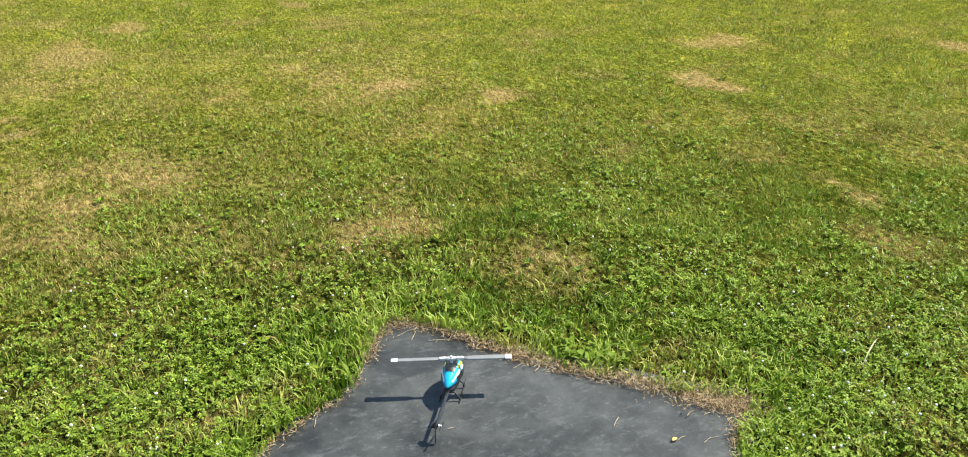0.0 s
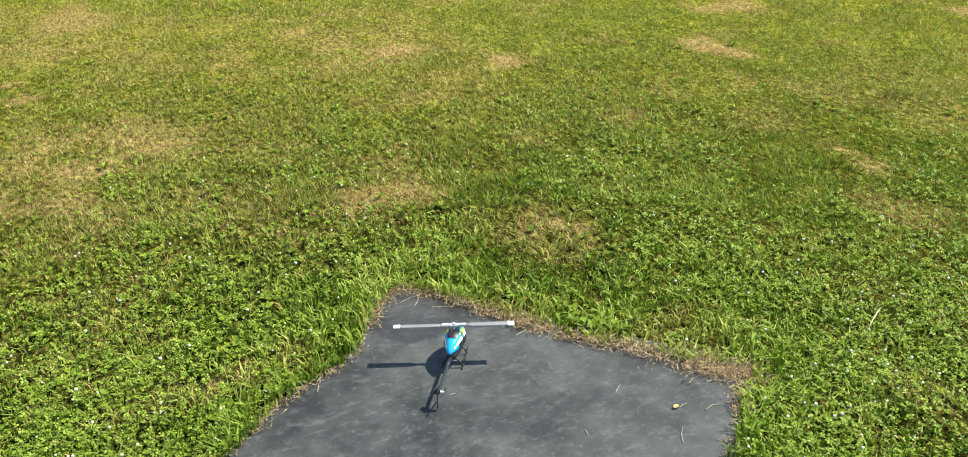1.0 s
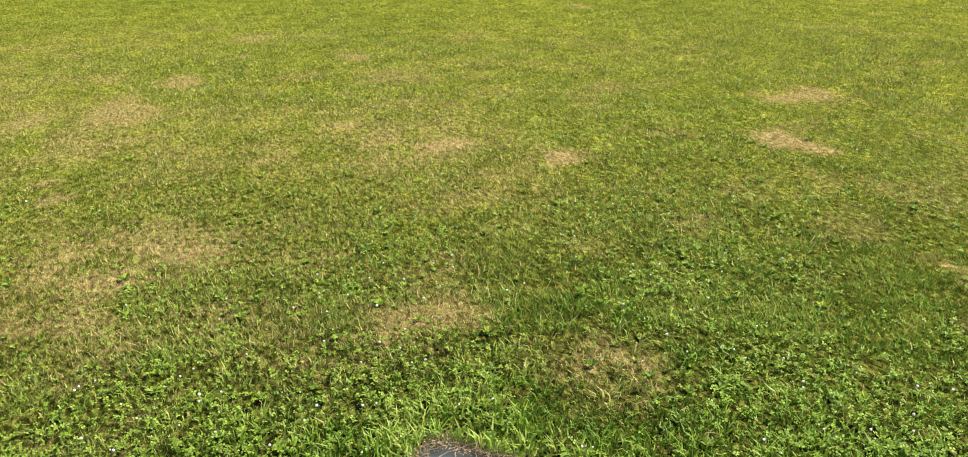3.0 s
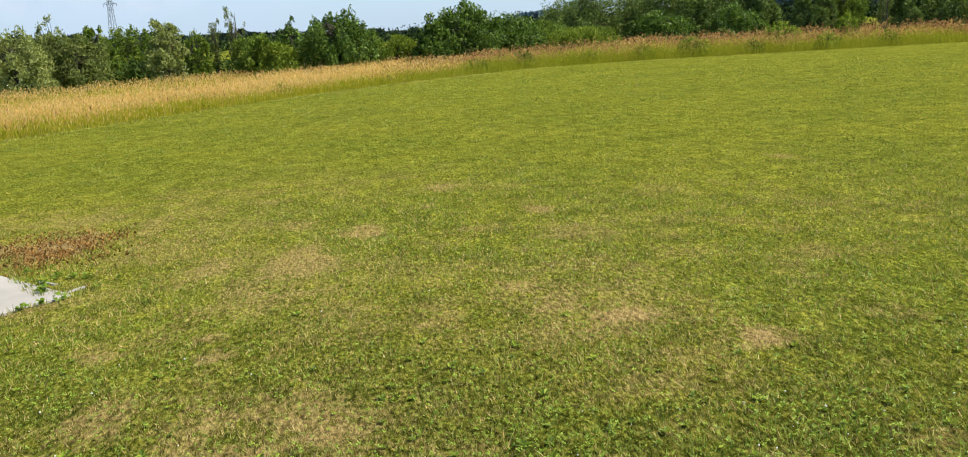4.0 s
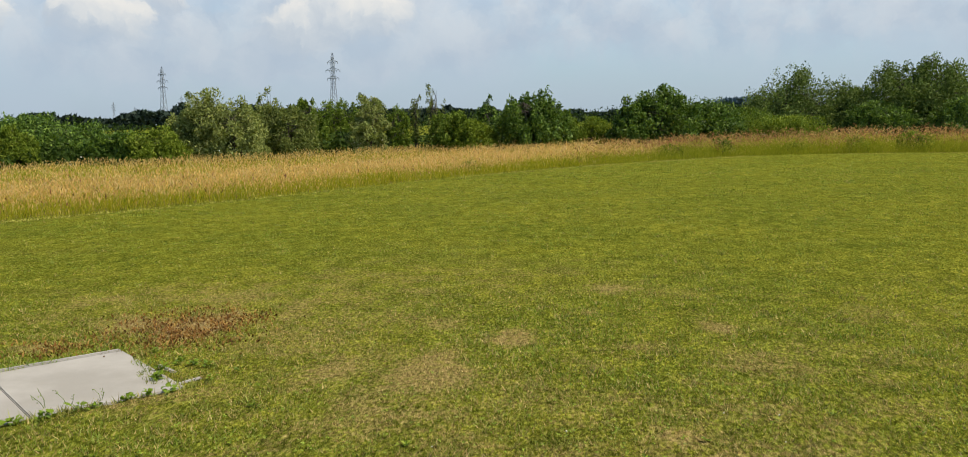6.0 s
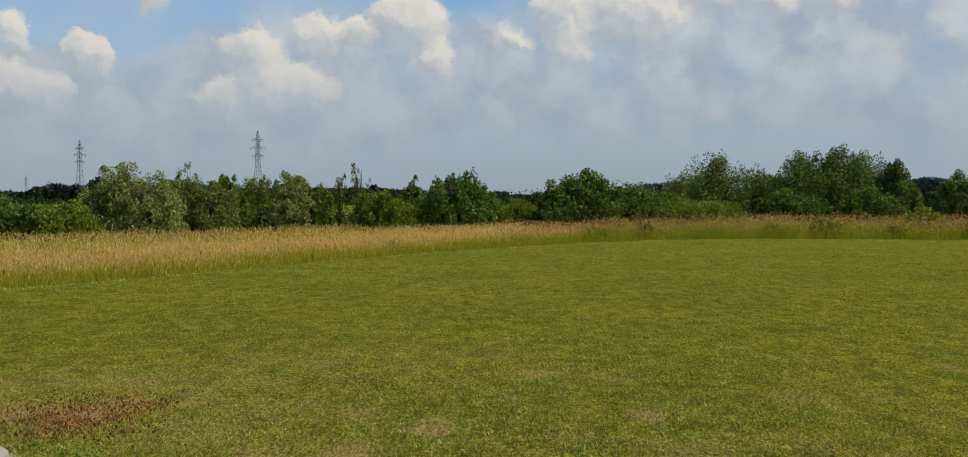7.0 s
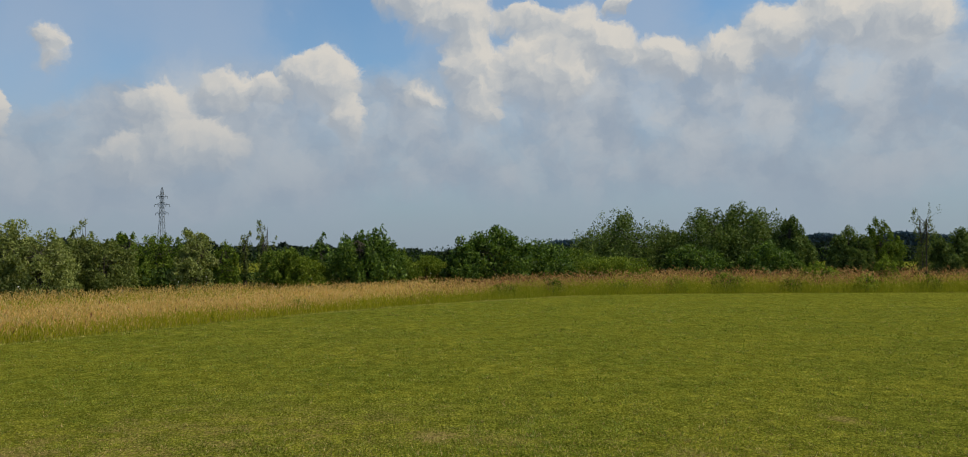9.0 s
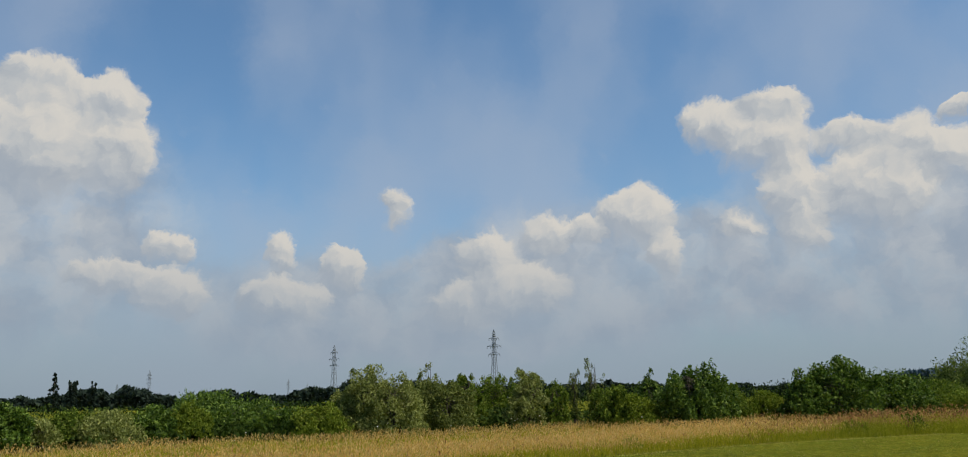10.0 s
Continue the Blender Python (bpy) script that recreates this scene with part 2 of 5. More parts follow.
def concrete_material():
    mat, t, bsdf = material("pale_concrete", 0.85, 0.0, 0.3)
    where = t.node("ShaderNodeNewGeometry").outputs["Position"]
    big, fine = t.noise(where, 1.8, 5.0, 0.6), t.noise(where, 70.0, 5.0, 0.7)
    col = t.mix(t.step(big, 0.35, 0.7), (0.26, 0.243, 0.215), (0.33, 0.31, 0.28))
    col = t.mix(t.math("MULTIPLY", t.step(fine, 0.6, 0.75), 0.3), col, (0.20, 0.18, 0.155))
    t.link(col, bsdf.inputs["Base Color"])
    bump = t.node("ShaderNodeBump")
    bump.inputs["Strength"].default_value, bump.inputs["Distance"].default_value = 0.3, 0.004
    t.link(fine, bump.inputs["Height"])
    t.link(bump.outputs[0], bsdf.inputs["Normal"])
    return mat


def stalk_material(name, low, high):
    """Tall meadow grass: green at the foot, ripe towards the ears, with patches of other growth."""
    mat, t, bsdf = material(name, 0.9, 0.0, 0.0)
    geo = t.node("ShaderNodeNewGeometry")
    tip = t.attribute("tip")
    r = geo.outputs["Random Per Island"]
    a, b = t.ramp(r, low), t.ramp(r, high)
    col = t.mix(t.step(tip, 0.3, 0.95), a, b)
    t.link(col, bsdf.inputs["Base Color"])
    trans = t.node("ShaderNodeBsdfTranslucent")
    t.link(col, trans.inputs[0])
    mix = t.node("ShaderNodeMixShader")
    mix.inputs[0].default_value = 0.6
    t.link(bsdf.outputs[0], mix.inputs[1])
    t.link(trans.outputs[0], mix.inputs[2])
    t.link(mix.outputs[0], mat.node_tree.nodes["Material Output"].inputs[0])
    return mat


def bark_material(name, a, b):
    mat, t, bsdf = material(name, 0.9, 0.0, 0.2)
    where = t.node("ShaderNodeTexCoord").outputs["Object"]
    n = t.noise(t.vec("MULTIPLY", where, (1.0, 1.0, 0.25)), 14.0, 5.0, 0.65)
    t.link(t.ramp(n, ((0.3, a), (0.7, b))), bsdf.inputs["Base Color"])
    return mat


STRAW = ((0.0, (0.19, 0.115, 0.042)), (0.5, (0.41, 0.285, 0.110)), (1.0, (0.60, 0.45, 0.205)))
MAT_TURF = ground_material()
MAT_BLADE = leaf_material("grass_blade", ((0.0, (0.026, 0.050, 0.005)), (0.30, (0.098, 0.172, 0.012)), (0.62, (0.202, 0.290, 0.036)), (1.0, (0.40, 0.41, 0.110))),
                          STRAW, 0.19, 0.5, 0.16, 0.10, 0.8, 0.74)
MAT_CLOVER = leaf_material("clover_leaf", ((0.0, (0.065, 0.115, 0.012)), (0.55, (0.165, 0.255, 0.022)), (1.0, (0.275, 0.350, 0.055))), None, 0.22, 0.5, 0.14)
MAT_ROSETTE = leaf_material("lawn_weed_leaf", ((0.0, (0.050, 0.090, 0.008)), (0.6, (0.130, 0.195, 0.014)), (1.0, (0.26, 0.31, 0.034))), None, 0.22, 0.5, 0.14)
MAT_WEED = leaf_material("broad_leaf", ((0.0, (0.062, 0.115, 0.009)), (1.0, (0.175, 0.250, 0.022))), None, 0.25, 0.5, 0.14)
MAT_MEADOW = stalk_material("ripe_meadow_grass",
                            ((0.0, (0.300, 0.320, 0.014)), (1.0, (0.500, 0.450, 0.040))),
                            ((0.0, (0.60, 0.370, 0.105)), (0.5, (0.76, 0.500, 0.160)), (1.0, (0.83, 0.62, 0.27))))
MAT_MEADOW_RED = stalk_material("seeding_dock_and_grass",
                                ((0.0, (0.190, 0.225, 0.014)), (1.0, (0.340, 0.330, 0.034))),
                                ((0.0, (0.200, 0.085, 0.045)), (0.5, (0.42, 0.215, 0.095)), (1.0, (0.56, 0.38, 0.14))))
MAT_MEADOW_GREEN = stalk_material("green_meadow_plants",
                                  ((0.0, (0.180, 0.220, 0.016)), (1.0, (0.390, 0.400, 0.040))),
                                  ((0.0, (0.180, 0.230, 0.014)), (0.6, (0.360, 0.370, 0.036)), (1.0, (0.560, 0.480, 0.110))))
MAT_CLIPPING = leaf_material("dry_clippings", ((0.0, (0.22, 0.23, 0.03)), (1.0, (0.46, 0.42, 0.12))), None, 0.2, 0.8)
MAT_BARK = bark_material("bark", (0.035, 0.028, 0.022), (0.11, 0.095, 0.075))
MAT_RUBBER, MAT_CONCRETE = rubber_material(), concrete_material()
MAT_PETAL = plain("white_petals", (0.58, 0.57, 0.49), 0.7, 0.0, 0.1)
# steel grey, leaning to blue for the haze before the far pylons
MAT_STEEL = plain("galvanised_steel_hazed", (0.20, 0.22, 0.25), 0.6, 0.3, 0.1, 0.4)


# ---- making meshes ----
def vnoise(x, y, scale, seed):
    """Smooth value noise from 0 to 1 over the plan."""
    table = np.random.default_rng(seed).random((128, 128))
    x, y = np.asarray(x, float) * scale + 640, np.asarray(y, float) * scale + 640
    i, j = np.floor(x).astype(int), np.floor(y).astype(int)
    u, v = x - i, y - j
    u, v = u * u * (3 - 2 * u), v * v * (3 - 2 * v)
    i0, i1, j0, j1 = i % 128, (i + 1) % 128, j % 128, (j + 1) % 128
    return (table[i0, j0] * (1 - u) + table[i1, j0] * u) * (1 - v) + (table[i0, j1] * (1 - u) + table[i1, j1] * u) * v


def fbm(x, y, scale, seed):
    return (vnoise(x, y, scale, seed) + 0.5 * vnoise(x, y, scale * 2.1, seed + 1) + 0.25 * vnoise(x, y, scale * 4.3, seed + 2)) / 1.75


def array_mesh(name, verts, faces, mat, attrs=None, smooth=False):
    """A mesh from arrays: verts (n, 3), faces (m, 3) or (m, 4), attrs: name -> value at each vertex."""
    verts, faces = np.asarray(verts, np.float32), np.asarray(faces, np.int32)
    me = bpy.data.meshes.new(name)
    k = faces.shape[1]
    me.vertices.add(len(verts))
    me.vertices.foreach_set("co", verts.ravel())
    me.loops.add(faces.size)
    me.loops.foreach_set("vertex_index", faces.ravel())
    me.polygons.add(len(faces))
    me.polygons.foreach_set("loop_start", np.arange(0, faces.size, k, dtype=np.int32))
    me.polygons.foreach_set("use_smooth", np.full(len(faces), smooth))
    for key, value in (attrs or {}).items():
        me.attributes.new(key, "FLOAT", "POINT").data.foreach_set("value", np.asarray(value, np.float32))
    me.materials.append(mat)
    me.update(calc_edges=True)
    return me


def part(name, bm, mat, parent, label=""):
    """One bmesh as one mesh object under a thing or under a part."""
    me = bpy.data.meshes.new(name)
    bm.to_mesh(me)
    bm.free()
    me.materials.append(mat)
    ob = new(name, me)
    ob.parent = parent
    return tagged(ob, label)


def mesh_part(name, me, parent, label="", kind=""):
    ob = new(name, me)
    ob.parent = parent
    return tagged(ob, label, kind=kind)


# ---- the plan ----
# edge of the mown field: the tall meadow begins behind it
EDGE_X = np.array([-60.0, -25.0, -14.0, -9.0, -7.6, -6.5, -4.6, -2.4, 0.4, 4.0, 7.0, 11.0, 15.0, 25.0, 45.0, 90.0])
EDGE_Y = np.array([-45.0, -6.0, 8.0, 15.0, 17.0, 19.0, 22.5, 26.2, 30.1, 33.8, 36.4, 37.5, 37.6, 37.4, 36.0, 30.0])
# dry patches in the turf: x, y, half width, half depth, strength
DRY_NEAR = [(0.14, 1.09, 0.30, 0.25, 0.95), (0.75, 0.58, 0.19, 0.20, 0.80), (1.71, 1.54, 0.22, 0.18, 0.55), (2.46, 0.71, 0.12, 0.28, 0.95), (2.16, 0.06, 0.15, 0.30, 0.70),
            (2.39, 1.23, 0.20, 0.20, 0.50), (2.33, -0.30, 0.12, 0.28, 0.55), (-0.73, 2.25, 0.15, 0.20, 0.75), (-0.35, 2.24, 0.14, 0.18, 0.65), (-0.91, 0.45, 0.10, 0.09, 0.50),
            (1.28, -0.88, 0.10, 0.12, 0.50), (-1.09, 1.55, 0.16, 0.13, 0.35), (-1.60, 2.50, 0.20, 0.24, 0.75), (-1.35, 2.67, 0.16, 0.13, 0.60), (-1.87, 2.37, 0.09, 0.12, 0.50),
            (-2.38, 2.50, 0.12, 0.14, 0.50), (-2.53, 3.04, 0.17, 0.18, 0.50), (0.32, 2.89, 0.12, 0.11, 0.40), (0.57, 3.30, 0.13, 0.13, 0.40)]
DRY_FIELD = [(1.10, 3.30, 0.23, 0.19, 0.95), (1.63, 2.80, 0.21, 0.24, 0.85), (3.03, 2.46, 0.17, 0.32, 0.95), (3.81, 3.42, 0.32, 0.25, 0.70), (2.69, 4.32, 0.32, 0.26, 0.45),
             (-1.19, 3.16, 0.13, 0.14, 0.60), (-1.28, 3.50, 0.11, 0.13, 0.60), (-1.90, 3.36, 0.15, 0.14, 0.65), (1.07, 4.46, 0.20, 0.25, 0.50), (1.79, 4.56, 0.31, 0.32, 0.40),
             (1.30, 5.45, 0.38, 0.50, 0.45), (5.40, 2.45, 0.17, 0.27, 0.70), (3.55, 1.48, 0.33, 0.40, 0.35), (2.95, 1.58, 0.15, 0.17, 0.40), (-0.98, 5.10, 0.40, 0.70, 0.62),
             (-1.56, 5.10, 0.30, 0.60, 0.58), (-1.70, 4.85, 0.25, 0.40, 0.45), (-0.54, 3.50, 0.50, 0.42, 0.30), (-0.09, 4.51, 0.55, 0.52, 0.33), (-1.26, 4.00, 0.48, 0.28, 0.42)]
DRY_FAR = [(-0.49, 6.10, 0.21, 0.30, 0.62), (-1.03, 6.46, 0.24, 0.20, 0.50), (0.36, 7.95, 0.25, 0.36, 0.55), (1.13, 6.46, 0.18, 0.26, 0.60), (4.40, 8.44, 0.24, 0.38, 0.50),
           (0.98, 7.81, 0.33, 0.38, 0.35), (-1.82, 6.66, 0.38, 0.41, 0.35), (0.48, 5.86, 0.25, 0.16, 0.50), (-2.10, 5.88, 0.60, 0.95, 0.38), (-2.34, 6.18, 0.22, 0.33, 0.50),
           (-3.08, 6.38, 0.40, 0.52, 0.85), (-3.50, 6.35, 0.34, 0.37, 0.70), (-3.97, 5.62, 0.26, 0.18, 0.60), (-1.30, 5.20, 0.70, 1.00, 0.36), (2.4, 6.9, 0.35, 0.4, 0.35)]
# clover: x, y, half width, half depth
CLOVER = [(1.45, 1.70, 0.56, 0.68), (1.42, 0.98, 0.50, 0.42), (1.25, 0.37, 0.32, 0.34), (0.38, 1.95, 0.58, 0.44), (1.30, -0.20, 0.33, 0.26), (1.26, -0.67, 0.23, 0.25),
          (1.78, 2.26, 0.48, 0.38), (1.69, 3.30, 0.35, 0.54), (-0.90, 2.79, 0.39, 0.23), (-0.32, 3.07, 0.35, 0.22), (0.11, 5.68, 0.28, 0.57), (2.18, 4.87, 0.44, 0.90),
          (-0.90, 0.92, 0.45, 0.34), (-0.63, 0.37, 0.30, 0.34), (2.40, 2.87, 0.31, 0.63), (-0.69, 1.73, 0.38, 0.22), (1.6, -0.4, 0.6, 0.5), (-0.95, -0.4, 0.55, 0.45)]
MAT_CORNER, MAT_U, MAT_V, MAT_W, MAT_D = Vector((0.03, 0.33, 0)), Vector((0.69, -0.724, 0)), Vector((-0.724, -0.69, 0)), 1.29, 1.5
SLAB_CORNER, SLAB_U, SLAB_V = Vector((-3.30, 5.47, 0)), Vector((0.72, -0.694, 0)), Vector((-0.694, -0.72, 0))


def soft_spots(x, y, spots, ragged=0.55, seed=40):
    out = np.zeros_like(x)
    wob = fbm(x, y, 4.5, seed) - 0.5 + 0.45 * (fbm(x, y, 15.0, seed + 3) - 0.5)
    for cx, cy, rx, ry, *s in spots:
        d = np.sqrt(((x - cx) / rx) ** 2 + ((y - cy) / ry) ** 2) + wob * ragged * 2.4
        out = np.maximum(out, (s[0] if s else 1.0) * np.clip(1.3 - d, 0, 0.9) / 0.9 * 0.85)
    return out


def dryness(x, y):
    x, y = np.asarray(x, float), np.asarray(y, float)
    broad = np.clip((fbm(x, y, 0.55, 11) - 0.37) * 2.1, 0, 0.48) * np.clip((y + 0.3) / 2.2, 0.15, 1)
    mottle = np.clip((fbm(x, y, 4.2, 19) - 0.30) * 2.6, 0, 1)
    broad *= np.interp(x, [0.5, 2.0], [1.25, 0.3]) * (0.35 + 0.85 * mottle) * (1 - 0.85 * soft_spots(x, y, CLOVER, 0.6, 44))
    small = np.clip((fbm(x, y, 2.6, 21) - 0.58) * 3.0, 0, 0.35)
    far = np.clip((y - 4.5) / 7.0, 0, 1)
    spots = np.maximum(soft_spots(x, y, DRY_FIELD), soft_spots(x, y, DRY_FAR))
    spots = np.maximum(0.85 * soft_spots(x, y, DRY_NEAR, 0.75), np.clip(1.2 * spots, 0, 1))
    out = np.maximum(np.maximum(broad, small) * (1 - 0.85 * far) + 0.045 * far, spots)
    beyond = y - np.interp(x, EDGE_X, EDGE_Y)
    meadow = np.clip(beyond / 1.5, 0, 1) * 0.8 * np.clip((24 - beyond) / 6, 0, 1) * (np.hypot(x, y) < 80)
    return np.clip(np.maximum(out, meadow), 0, 1)


def ground_height(x, y):
    near = np.clip(1 - np.hypot(x, y) / 12, 0, 1)
    return ((fbm(x, y, 0.7, 5) - 0.5) * 0.05 + (fbm(x, y, 5.0, 6) - 0.5) * 0.02) * near


def in_frame(x, y, corner, u, v):
    dx, dy = x - corner.x, y - corner.y
    return dx * u.x + dy * u.y, dx * v.x + dy * v.y


def mat_inset(x, y):
    """How far a place lies inside the rubber mat's visible outline (negative: outside)."""
    a, b = in_frame(x, y, MAT_CORNER, MAT_U, MAT_V)
    wob = (fbm(x, y, 6.0, 70) - 0.5) * 0.07
    left = a - 0.015 - 0.07 * np.exp(-((b - 0.37) / 0.25) ** 2)
    far_rim = b - np.interp(a, [0, 0.1, 0.3, 0.48, 1.05, 1.25], [0.0, -0.03, -0.03, 0.015, 0.03, 0.01])
    return np.minimum(np.minimum(left, 1.24 - a), np.minimum(far_rim, MAT_D - b)) + wob * 0.6


def slab_inset(x, y):
    a, b = in_frame(x, y, SLAB_CORNER, SLAB_U, SLAB_V)
    wob = (fbm(x, y, 4.0, 80) - 0.5) * 0.17 + (fbm(x, y, 11.0, 83) - 0.5) * 0.06
    end = b + 0.06 - 0.17 * np.exp(-((a - 0.85) / 0.22) ** 2) - 0.09 * np.exp(-((a - 0.42) / 0.14) ** 2)             # turf grown over the end
    return np.minimum(np.minimum(a + 0.02, 1.16 - a), np.minimum(end, 3.1 - b)) + wob


def field_edge(x):
    return np.interp(x, EDGE_X, EDGE_Y)


# ---- ground, mat and slabs ----
def graded(lo, hi, step, far_lo, far_hi):
    """Grid lines: even between lo and hi, then wider and wider to the far ends."""
    line = list(np.arange(lo, hi + step / 2, step))
    s, x = step, lo
    head = []
    while x > far_lo:
        s *= 1.22
        x -= s
        head.append(max(x, far_lo))
    s, x = step, line[-1]
    while x < far_hi:
        s *= 1.10 if x < 45 else 1.25
        x += s
        line.append(min(x, far_hi))
    return np.array(head[::-1] + line)


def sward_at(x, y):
    """Closed sward (1), coloured lighter, away from the open, tufted turf round the pad (0), coloured dark for shade
    among the blades.
    """
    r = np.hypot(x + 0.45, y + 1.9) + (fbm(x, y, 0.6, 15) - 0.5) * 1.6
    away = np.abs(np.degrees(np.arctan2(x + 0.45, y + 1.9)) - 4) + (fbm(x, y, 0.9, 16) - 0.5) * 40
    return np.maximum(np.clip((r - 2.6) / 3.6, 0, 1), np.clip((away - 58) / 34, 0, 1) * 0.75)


def build_ground():
    xs, ys = graded(-4.5, 5.5, 0.075, -2500, 2500), graded(-2.0, 9.5, 0.075, -1500, 3500)
    gx, gy = np.meshgrid(xs, ys)
    x, y = gx.ravel(), gy.ravel()
    z = ground_height(x, y)
    pit = np.clip(np.maximum(mat_inset(x, y), slab_inset(x, y)) / 0.05 + 0.6, 0, 1)
    z = z * (1 - pit) - 0.022 * pit
    w, h = len(xs), len(ys)
    i = (np.arange(h - 1)[:, None] * w + np.arange(w - 1)[None, :]).ravel()
    faces = np.stack([i, i + 1, i + w + 1, i + w], 1)
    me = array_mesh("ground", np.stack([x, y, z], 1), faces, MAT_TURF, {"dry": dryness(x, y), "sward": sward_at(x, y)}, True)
    tagged(new("ground", me), "mown field of patchy green and dry grass", "lawn", kind="structure")


def build_mat():
    """Thin rubber sheet, a little wavy, its edges lifting here and there."""
    n = 60
    u, v = np.meshgrid(np.linspace(-0.02, MAT_W, n), np.linspace(-0.06, MAT_D, n))
    x = MAT_CORNER.x + u * MAT_U.x + v * MAT_V.x
    y = MAT_CORNER.y + u * MAT_U.y + v * MAT_V.y
    z = 0.002 + (fbm(x, y, 2.2, 90) - 0.5) * 0.006
    x, y, z = x.ravel(), y.ravel(), z.ravel()
    i = (np.arange(n - 1)[:, None] * n + np.arange(n - 1)[None, :]).ravel()
    top = np.stack([i, i + n, i + n + 1, i + 1], 1)
    rim = np.concatenate([np.arange(n), np.arange(1, n) * n + n - 1, (n - 1) * n + np.arange(n - 2, -1, -1), np.arange(n - 2, 0, -1) * n])
    m = n * n
    under = np.stack([x[rim], y[rim], z[rim] - 0.012], 1)
    k = np.arange(len(rim))
    side = np.stack([rim, rim[(k + 1) % len(rim)], m + (k + 1) % len(rim), m + k], 1)
    me = array_mesh("rubber_mat", np.concatenate([np.stack([x, y, z], 1), under]), np.concatenate([top, side]), MAT_RUBBER, None, False)
    tagged(new("rubber_mat", me), "dark grey dusty rubber mat sunk into the grass", "mat")


def box_bm(bm, m, bevel=0.0):
    r = bmesh.ops.create_cube(bm, size=1.0, matrix=m)
    if bevel:
        edges = list({e for v in r["verts"] for e in v.link_edges})
        bmesh.ops.bevel(bm, geom=edges, offset=bevel, segments=2, affect="EDGES", clamp_overlap=True)


def build_slabs():
    turn = Matrix(((SLAB_U.x, SLAB_V.x, 0, 0), (SLAB_U.y, SLAB_V.y, 0, 0), (0, 0, 1, 0), (0, 0, 0, 1)))
    pad = tagged(new("paved_pad"), "pale concrete slabs laid level with the turf, edged with kerb strips", "paving")
    pad.matrix_world = Matrix.Translation(SLAB_CORNER) @ turn
    for near, far_end in ((-0.07, 0.8075), (0.8125, 1.8125), (1.8175, 2.9)):
        bm = bmesh.new()
        box_bm(bm, Matrix.Translation((0.59, (near + far_end) / 2, -0.022 + (0.001 if near > 0.5 else 0))) @ Matrix.Diagonal((1.18, far_end - near, 0.06, 1)), 0.006)
        part("slab", bm, MAT_CONCRETE, pad)
    for k in range(3):
        bm = bmesh.new()
        box_bm(bm, Matrix.Translation((-0.042, 0.40 + 0.95 * k, -0.022)) @ pose(0, 0, 0, 0, 0, 0.8 - k * 0.7) @ Matrix.Diagonal((0.04, 0.93, 0.075, 1)), 0.008)
        part("kerb", bm, MAT_CONCRETE, pad)
    for x, y, turn, long in ((0.70, -0.13, -4, 0.24), (1.08, -0.12, 78, 0.2)):
        bm = bmesh.new()
        box_bm(bm, Matrix.Translation((x, y, -0.016)) @ pose(0, 0, 0, 0, 0, turn) @ Matrix.Diagonal((long, 0.035, 0.06, 1)), 0.006)
        part("kerb", bm, MAT_CONCRETE, pad)


# ---- grass ----
def blades(rng, x, y, height, width, lean, segments, heading=None):
    """Grass blades as slim triangles (segments 1) or bent strips (segments 2), with the dryness of the spot."""
    n = len(x)
    a = rng.random(n) * 2 * np.pi
    b = rng.random(n) * 2 * np.pi if heading is None else heading
    sx, sy = np.cos(a) * width / 2, np.sin(a) * width / 2
    out = lean * height * (0.3 + rng.random(n))
    tx, ty = x + np.cos(b) * out, y + np.sin(b) * out
    level = ground_height(x, y)
    z0 = level - 0.008
    tip = np.stack([tx, ty, level + height], 1)
    left, right = np.stack([x - sx, y - sy, z0], 1), np.stack([x + sx, y + sy, z0], 1)
    if segments == 1:
        v = np.stack([left, right, tip], 1).reshape(-1, 3)
        f = np.arange(3 * n).reshape(-1, 3)
        return v, f, 3
    mx, my, mz = x + np.cos(b) * out * 0.28, y + np.sin(b) * out * 0.28, level + height * 0.62
    ml, mr = np.stack([mx - sx * 0.9, my - sy * 0.9, mz], 1), np.stack([mx + sx * 0.9, my + sy * 0.9, mz], 1)
    v = np.stack([left, right, ml, mr, tip], 1).reshape(-1, 3)
    k = 5 * np.arange(n)[:, None]
    f = np.concatenate([k + [[0, 1, 3]], k + [[0, 3, 2]], k + [[2, 3, 4]]])
    return v, f, 5


def scatter(rng, count, x0, x1, y0, y1):
    return x0 + (x1 - x0) * rng.random(count), y0 + (y1 - y0) * rng.random(count)


